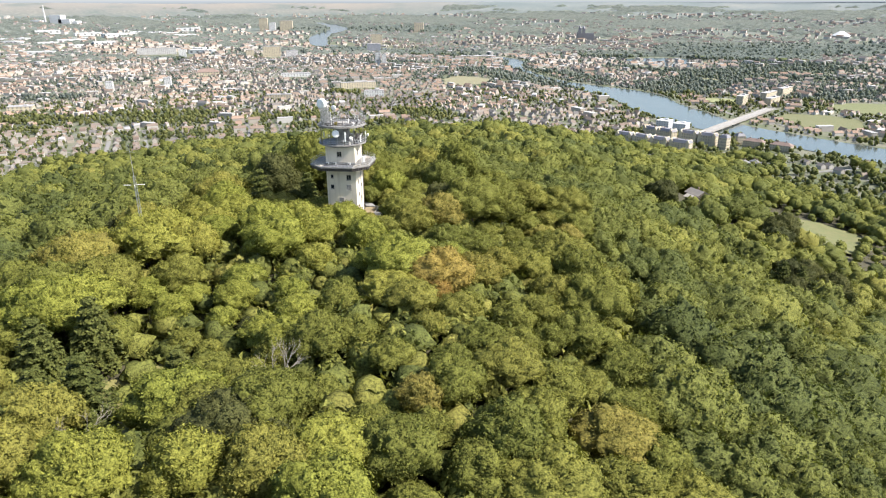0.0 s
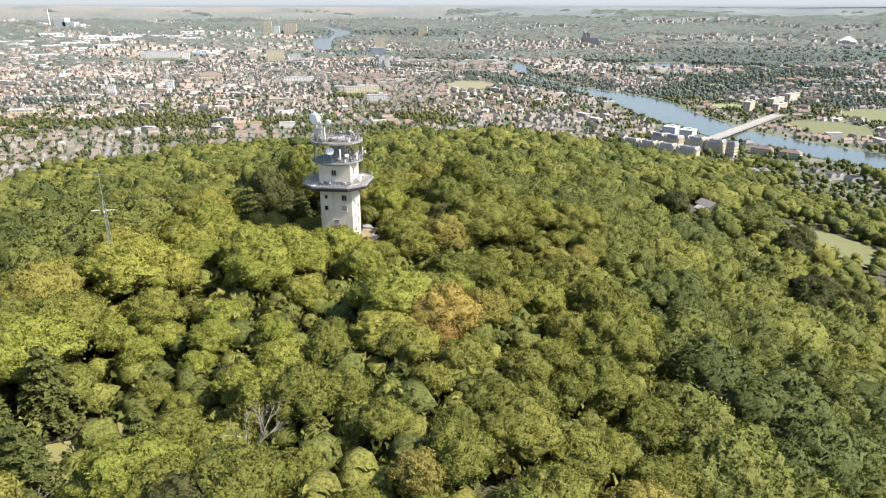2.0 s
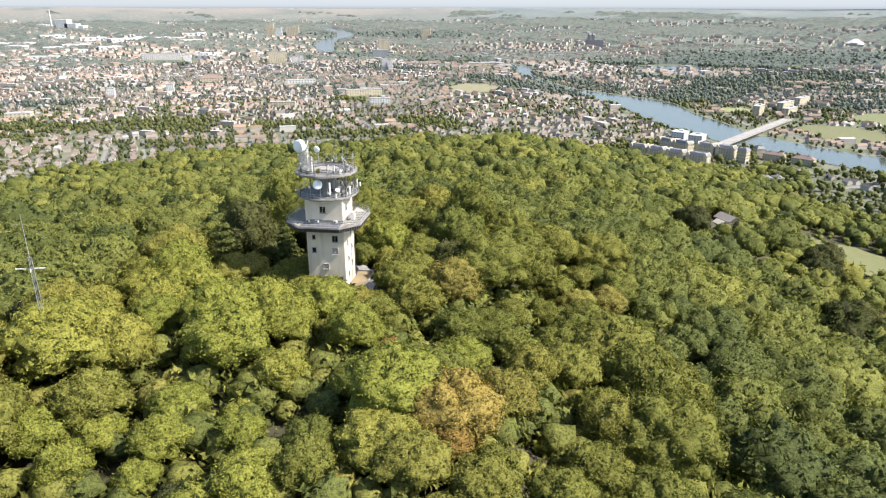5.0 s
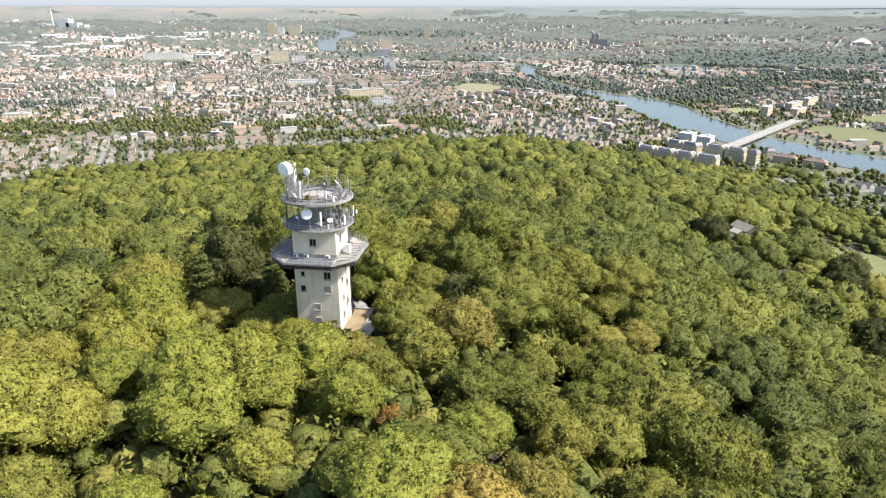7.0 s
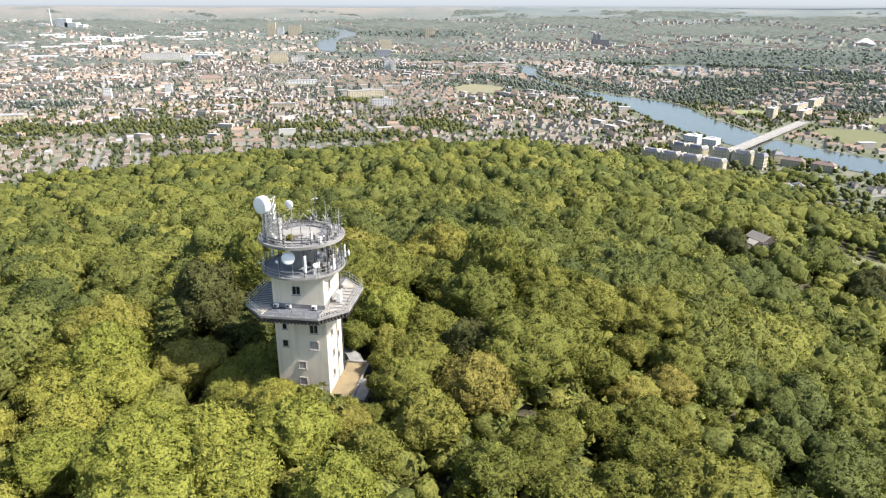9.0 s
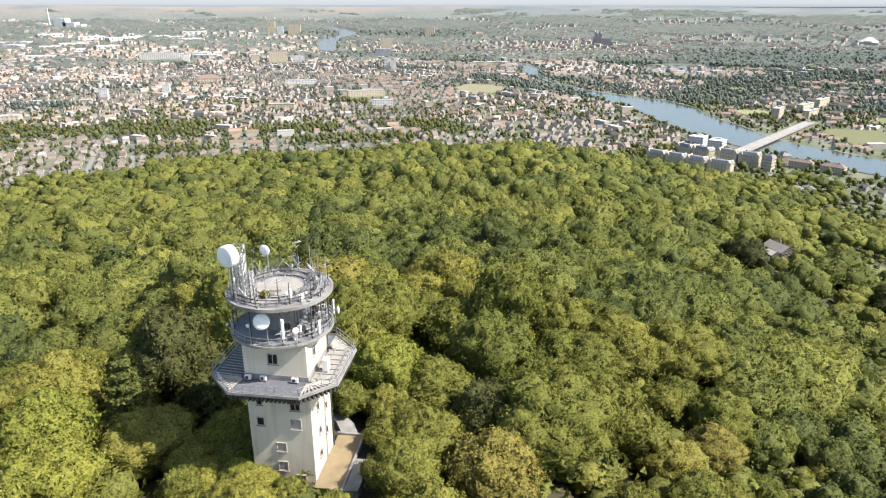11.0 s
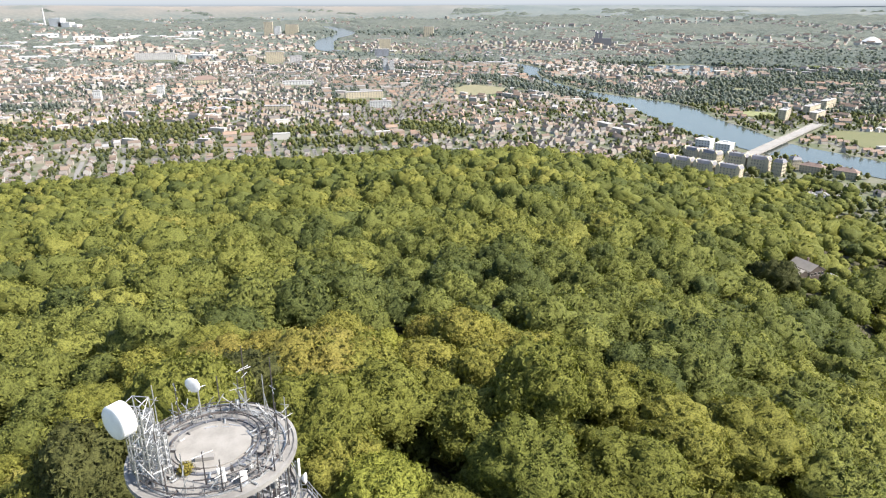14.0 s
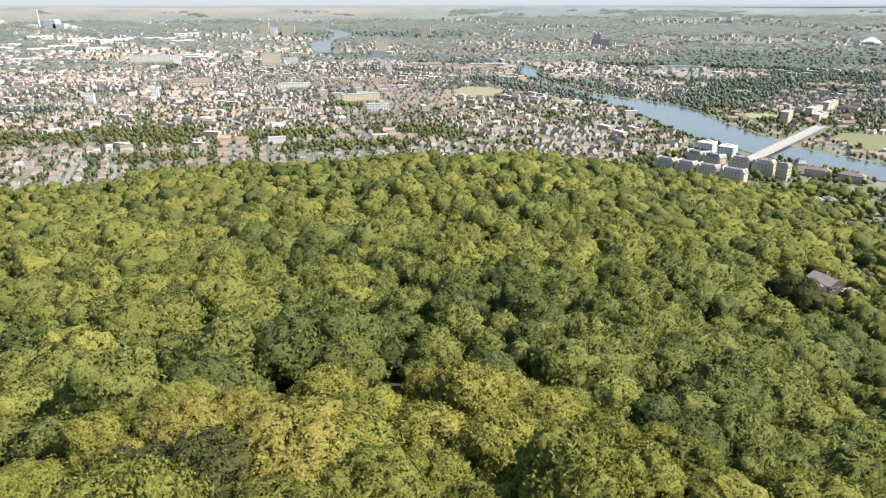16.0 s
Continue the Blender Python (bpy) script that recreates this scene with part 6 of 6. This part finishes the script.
                for s in (-1, 1):
                    share("window", me, b, Matrix.Translation((s * w / 2, (k + 0.5) / n * d - d / 2, pz)) @ Matrix.Rotation(radians(90), 4, "Z"))
    return b


# white cubes by the river
for x, y in ((276, 985), (297, 958)):
    block("office_cube", x, y, 21, 21, 14, 58, M_WHITE_WALL, "plain white modern office cube beside the river", "flat", 4, 5, "white office cubes", M_WHITE_WALL)
# mansard blocks below the wood
for x, y, w, turn, h in MANSIONS:
    block("mansion_block", x, y, w, 12, h, turn, M_STONE, "pale stone mansion block with a grey mansard roof and gabled ends", "mansard", 4, 7, "mansion blocks")
for x, y, w, turn, label in ((184, 599, 24, 150, "long tan-roofed house at the foot of the wood"), (205, 590, 9, 20, "small white gabled house among trees"), (213, 632, 20, 165, "low grey-roofed house among trees"),
                             (318, 700, 16, 20, "pale villa with a grey roof among trees"), (336, 708, 14, 100, "white villa with a grey roof among trees")):
    block("villa", x, y, w, 9, 6, turn, M_WHITE_WALL, label, "hip", 2, 5, "villas at the wood's foot", M_SLAB)
block("riverside_house", 362, 868, 12, 11, 12, 10, M_STONE, "pale stone villa with a steep slate roof", "mansard", 3, 4, "riverside houses")
block("riverside_house", 376, 846, 28, 11, 9, -38, M_STONE, "long pale house with a brown tile roof", "hip", 3, 8, "riverside houses", M_TILE)
block("riverside_house", 406, 822, 28, 12, 9, -38, M_STONE, "long pale house with a brown tile roof", "hip", 3, 8, "riverside houses", M_TILE)
# blocks in the town
for x, y, w, d, h, turn, wall, fl, bays, label in (
        (-418, 1978, 16, 14, 42, 10, M_WHITE_WALL, 9, 4, "tall white block of flats"), (-398, 1972, 14, 14, 36, 10, M_WHITE_WALL, 8, 4, "tall white block of flats"),
        (-525, 2410, 50, 18, 30, 12, M_BLUE_WALL, 9, 12, "wide blue-grey block of flats"), (-563, 2640, 44, 18, 46, 12, M_STONE, 12, 9, "wide pale block of flats"),
        (-1270, 2190, 130, 14, 22, 24, M_GREY_WALL, 6, 20, "long grey block of flats"), (-1140, 2125, 24, 16, 26, 24, M_WHITE_WALL, 7, 5, "white block of flats"),
        (-850, 2210, 60, 14, 34, 20, M_STONE, 9, 10, "pale block of flats"), (-910, 2160, 26, 16, 26, 20, M_STONE, 7, 5, "pale block of flats"), (-770, 2190, 40, 14, 24, 20, M_GREY_WALL, 7, 8, "grey block of flats"),
        (-913, 1322, 16, 14, 24, 20, M_WHITE_WALL, 8, 4, "white block of flats among houses"), (-831, 1436, 16, 14, 22, 20, M_WHITE_WALL, 7, 4, "white block of flats among houses"),
        (-589, 1685, 80, 22, 9, 20, M_WHITE_WALL, 2, 10, "long low white hall"), (-360, 1470, 86, 14, 14, 26, M_STONE, 4, 14, "long pale block of flats"),
        (-290, 1330, 44, 13, 13, 14, M_WHITE_WALL, 4, 8, "white block of flats"), (-480, 1250, 52, 13, 12, 12, M_STONE, 4, 9, "long pale block of flats"),
        (-930, 1050, 44, 26, 9, 24, M_STONE, 2, 6, "hall with a pale timber roof"), (-1230, 3140, 40, 18, 60, 10, M_STONE, 12, 6, "tall pale block of flats"), (-1130, 3180, 60, 18, 48, 10, M_STONE, 10, 8, "pale block of flats"),
        (-1190, 3150, 30, 18, 40, 10, M_WHITE_WALL, 9, 5, "white block of flats"), (480, 1270, 40, 13, 20, 60, M_STONE, 6, 8, "pale block of flats beyond the river"),
        (560, 1360, 60, 13, 16, 52, M_STONE, 5, 10, "long pale block of flats beyond the river"), (620, 1440, 60, 13, 16, 52, M_STONE, 5, 10, "long pale block of flats beyond the river"),
        (545, 1290, 50, 13, 14, 52, M_STONE, 5, 9, "long pale block of flats beyond the river"), (-120, 2230, 120, 40, 10, 8, M_STONE, 2, 14, "long low pale hall"), (-480, 3230, 44, 30, 46, 5, M_STONE, 8, 5, "large pale silo building")):
    block("apartment_building", x, y, w, d, h, turn, wall, label, "flat", fl, bays)
block("school_hall", -844, 1682, 60, 28, 9, 24, M_STONE, "wide hall with a red tile roof", "hip", 2, 8, "halls", M_TILE)
for k in range(26):
    rr = random.Random(k)
    a, r = radians(rr.uniform(-44, -26)), rr.uniform(2500, 3500)
    block("warehouse", r * math.sin(a), r * math.cos(a), rr.uniform(40, 110), rr.uniform(25, 50), rr.uniform(8, 14), rr.uniform(0, 60), M_WHITE_WALL, "low white warehouse with a flat roof", "flat", 1, 4, "warehouses", M_WHITE_WALL)


def bridge():
    a, b = Vector((306, 902)), Vector((515, 1205))
    d = (b - a).normalized()
    side = Vector((-d.y, d.x))
    z = -144.5
    ob = base("road_bridge", "long concrete road bridge on piers across the river", "bridge", kind="structure")

    def slab(w0, w1, z0, z1):
        bm = bmesh.new()
        c = [a + side * w0, a + side * w1, b + side * w1, b + side * w0]
        prism(bm, [tuple(p) for p in c][::-1] if w1 > w0 else [tuple(p) for p in c], z0, z1)
        bmesh.ops.recalc_face_normals(bm, faces=bm.faces)
        return bm

    part("deck", slab(-8, 8, z - 1.6, z), M_BRIDGE, ob)
    part("roadway", slab(-4.6, 4.6, z, z + 0.05), M_BRIDGE, ob)
    for s in (-1, 1):
        part("parapet", slab(s * 7.6 - 0.25, s * 7.6 + 0.25, z, z + 1.2), M_BRIDGE, ob)
    for k in range(6):
        p = a.lerp(b, (k + 0.8) / 6.6)
        bm = bmesh.new()
        box(bm, (p.x, p.y, z - 6), (12, 3, 9), math.degrees(math.atan2(side.y, side.x)))
        part("pier", bm, M_BRIDGE, ob)


bridge()


def power_station():
    x, y = -2330, 3080
    z = float(ground(x, y))
    st = base("power_station", "white power station with a tall striped chimney on the horizon", "power station", Matrix.Translation((x, y, z)))
    for k in range(6):
        bm = bmesh.new()
        tube(bm, (0, 0, k * 15 - 4), (0, 0, k * 15 + 11), 5.2 - k * 0.45, 16, 4.75 - k * 0.45)
        part("chimney_section", bm, M_WHITE_WALL if k % 2 == 0 else M_GREY_WALL, st)
    for c, s in (((75, -10, 18), (60, 40, 44)), ((120, -10, 8), (60, 40, 26)), ((-45, 0, 6), (50, 30, 20)), ((160, 0, 4), (40, 40, 16))):
        bm = bmesh.new()
        box(bm, c, s)
        part("hall", bm, M_WHITE_WALL, st)


power_station()


def church():
    x, y = 292, 2890
    ob = base("church", "dark stone church with twin towers far off in the town", "church", Matrix.Translation((x, y, float(ground(x, y)))))
    bm = bmesh.new()
    box(bm, (0, 0, 14), (70, 26, 36))
    part("nave", bm, M_SLATE, ob)
    for sx in (-24, -8):
        bm = bmesh.new()
        box(bm, (sx, -8, 24), (13, 13, 56))
        tube(bm, (sx, -8, 52), (sx, -8, 62), 8, 4, 0.5)
        part("tower", bm, M_SLATE, ob)


church()


def dome():
    x, y = 1335, 2915
    ob = base("white_hall", "large white tent-roofed hall far off", "hall", Matrix.Translation((x, y, float(ground(x, y)))))
    bm = bmesh.new()
    tube(bm, (0, 0, 0), (0, 0, 9), 38, 24, 36)
    tube(bm, (0, 0, 9), (0, 0, 26), 36, 24, 7)
    part("roof", bm, M_WHITE_WALL, ob)


dome()


def hill_house():
    x, y = 165, 305
    z = float(ground(x, y)) + 1.0
    h = base("house", "low dark timber house with wide grey gable roofs in the wood", "house", Matrix.Translation((x, y, z)) @ Matrix.Rotation(radians(28), 4, "Z") @ Matrix.Diagonal((0.95, 0.85, 0.95, 1)), "houses on the hill")
    for cx, cy, w, l, hh, rise in ((0, 0, 10.5, 16, 3.8, 2.8), (-8.5, -3.5, 7, 8, 2.8, 1.8)):
        v, f, rv, rf = house_mesh(w, l, hh, rise)
        for name, vv, ff, m in (("wall", v, f, M_DARK_TIMBER), ("roof", rv, rf, M_HILL_ROOF if cx == 0 else M_WOOD_GREY)):
            share(name, mesh_from(name, vv, tris(ff), [m]), h, Matrix.Translation((cx, cy, 0)))
    for k in range(4):
        window(h, -3.8 + k * 2.5, -8.0, 2.0, 1.4, 1.5, 0)
    bm = bmesh.new()
    box(bm, (2.5, 2, 6.6), (0.8, 1.0, 2.2))
    part("chimney", bm, M_TILE, h)
    bm = bmesh.new()
    box(bm, (7.5, -9, -0.3), (9, 6, 1.0))
    part("terrace", bm, M_SLAB, h)
    x, y = 207, 277
    h2 = base("house", "small white house with a pale gable roof above a meadow", "house", Matrix.Translation((x, y, float(ground(x, y)) + 1.5)) @ Matrix.Rotation(radians(30), 4, "Z"), "houses on the hill")
    v, f, rv, rf = house_mesh(7, 9, 4.5, 3.0)
    share("wall", mesh_from("wall", v, tris(f), [M_WHITE_WALL]), h2, Matrix())
    share("roof", mesh_from("roof", rv, tris(rf), [M_SLAB]), h2, Matrix())


hill_house()
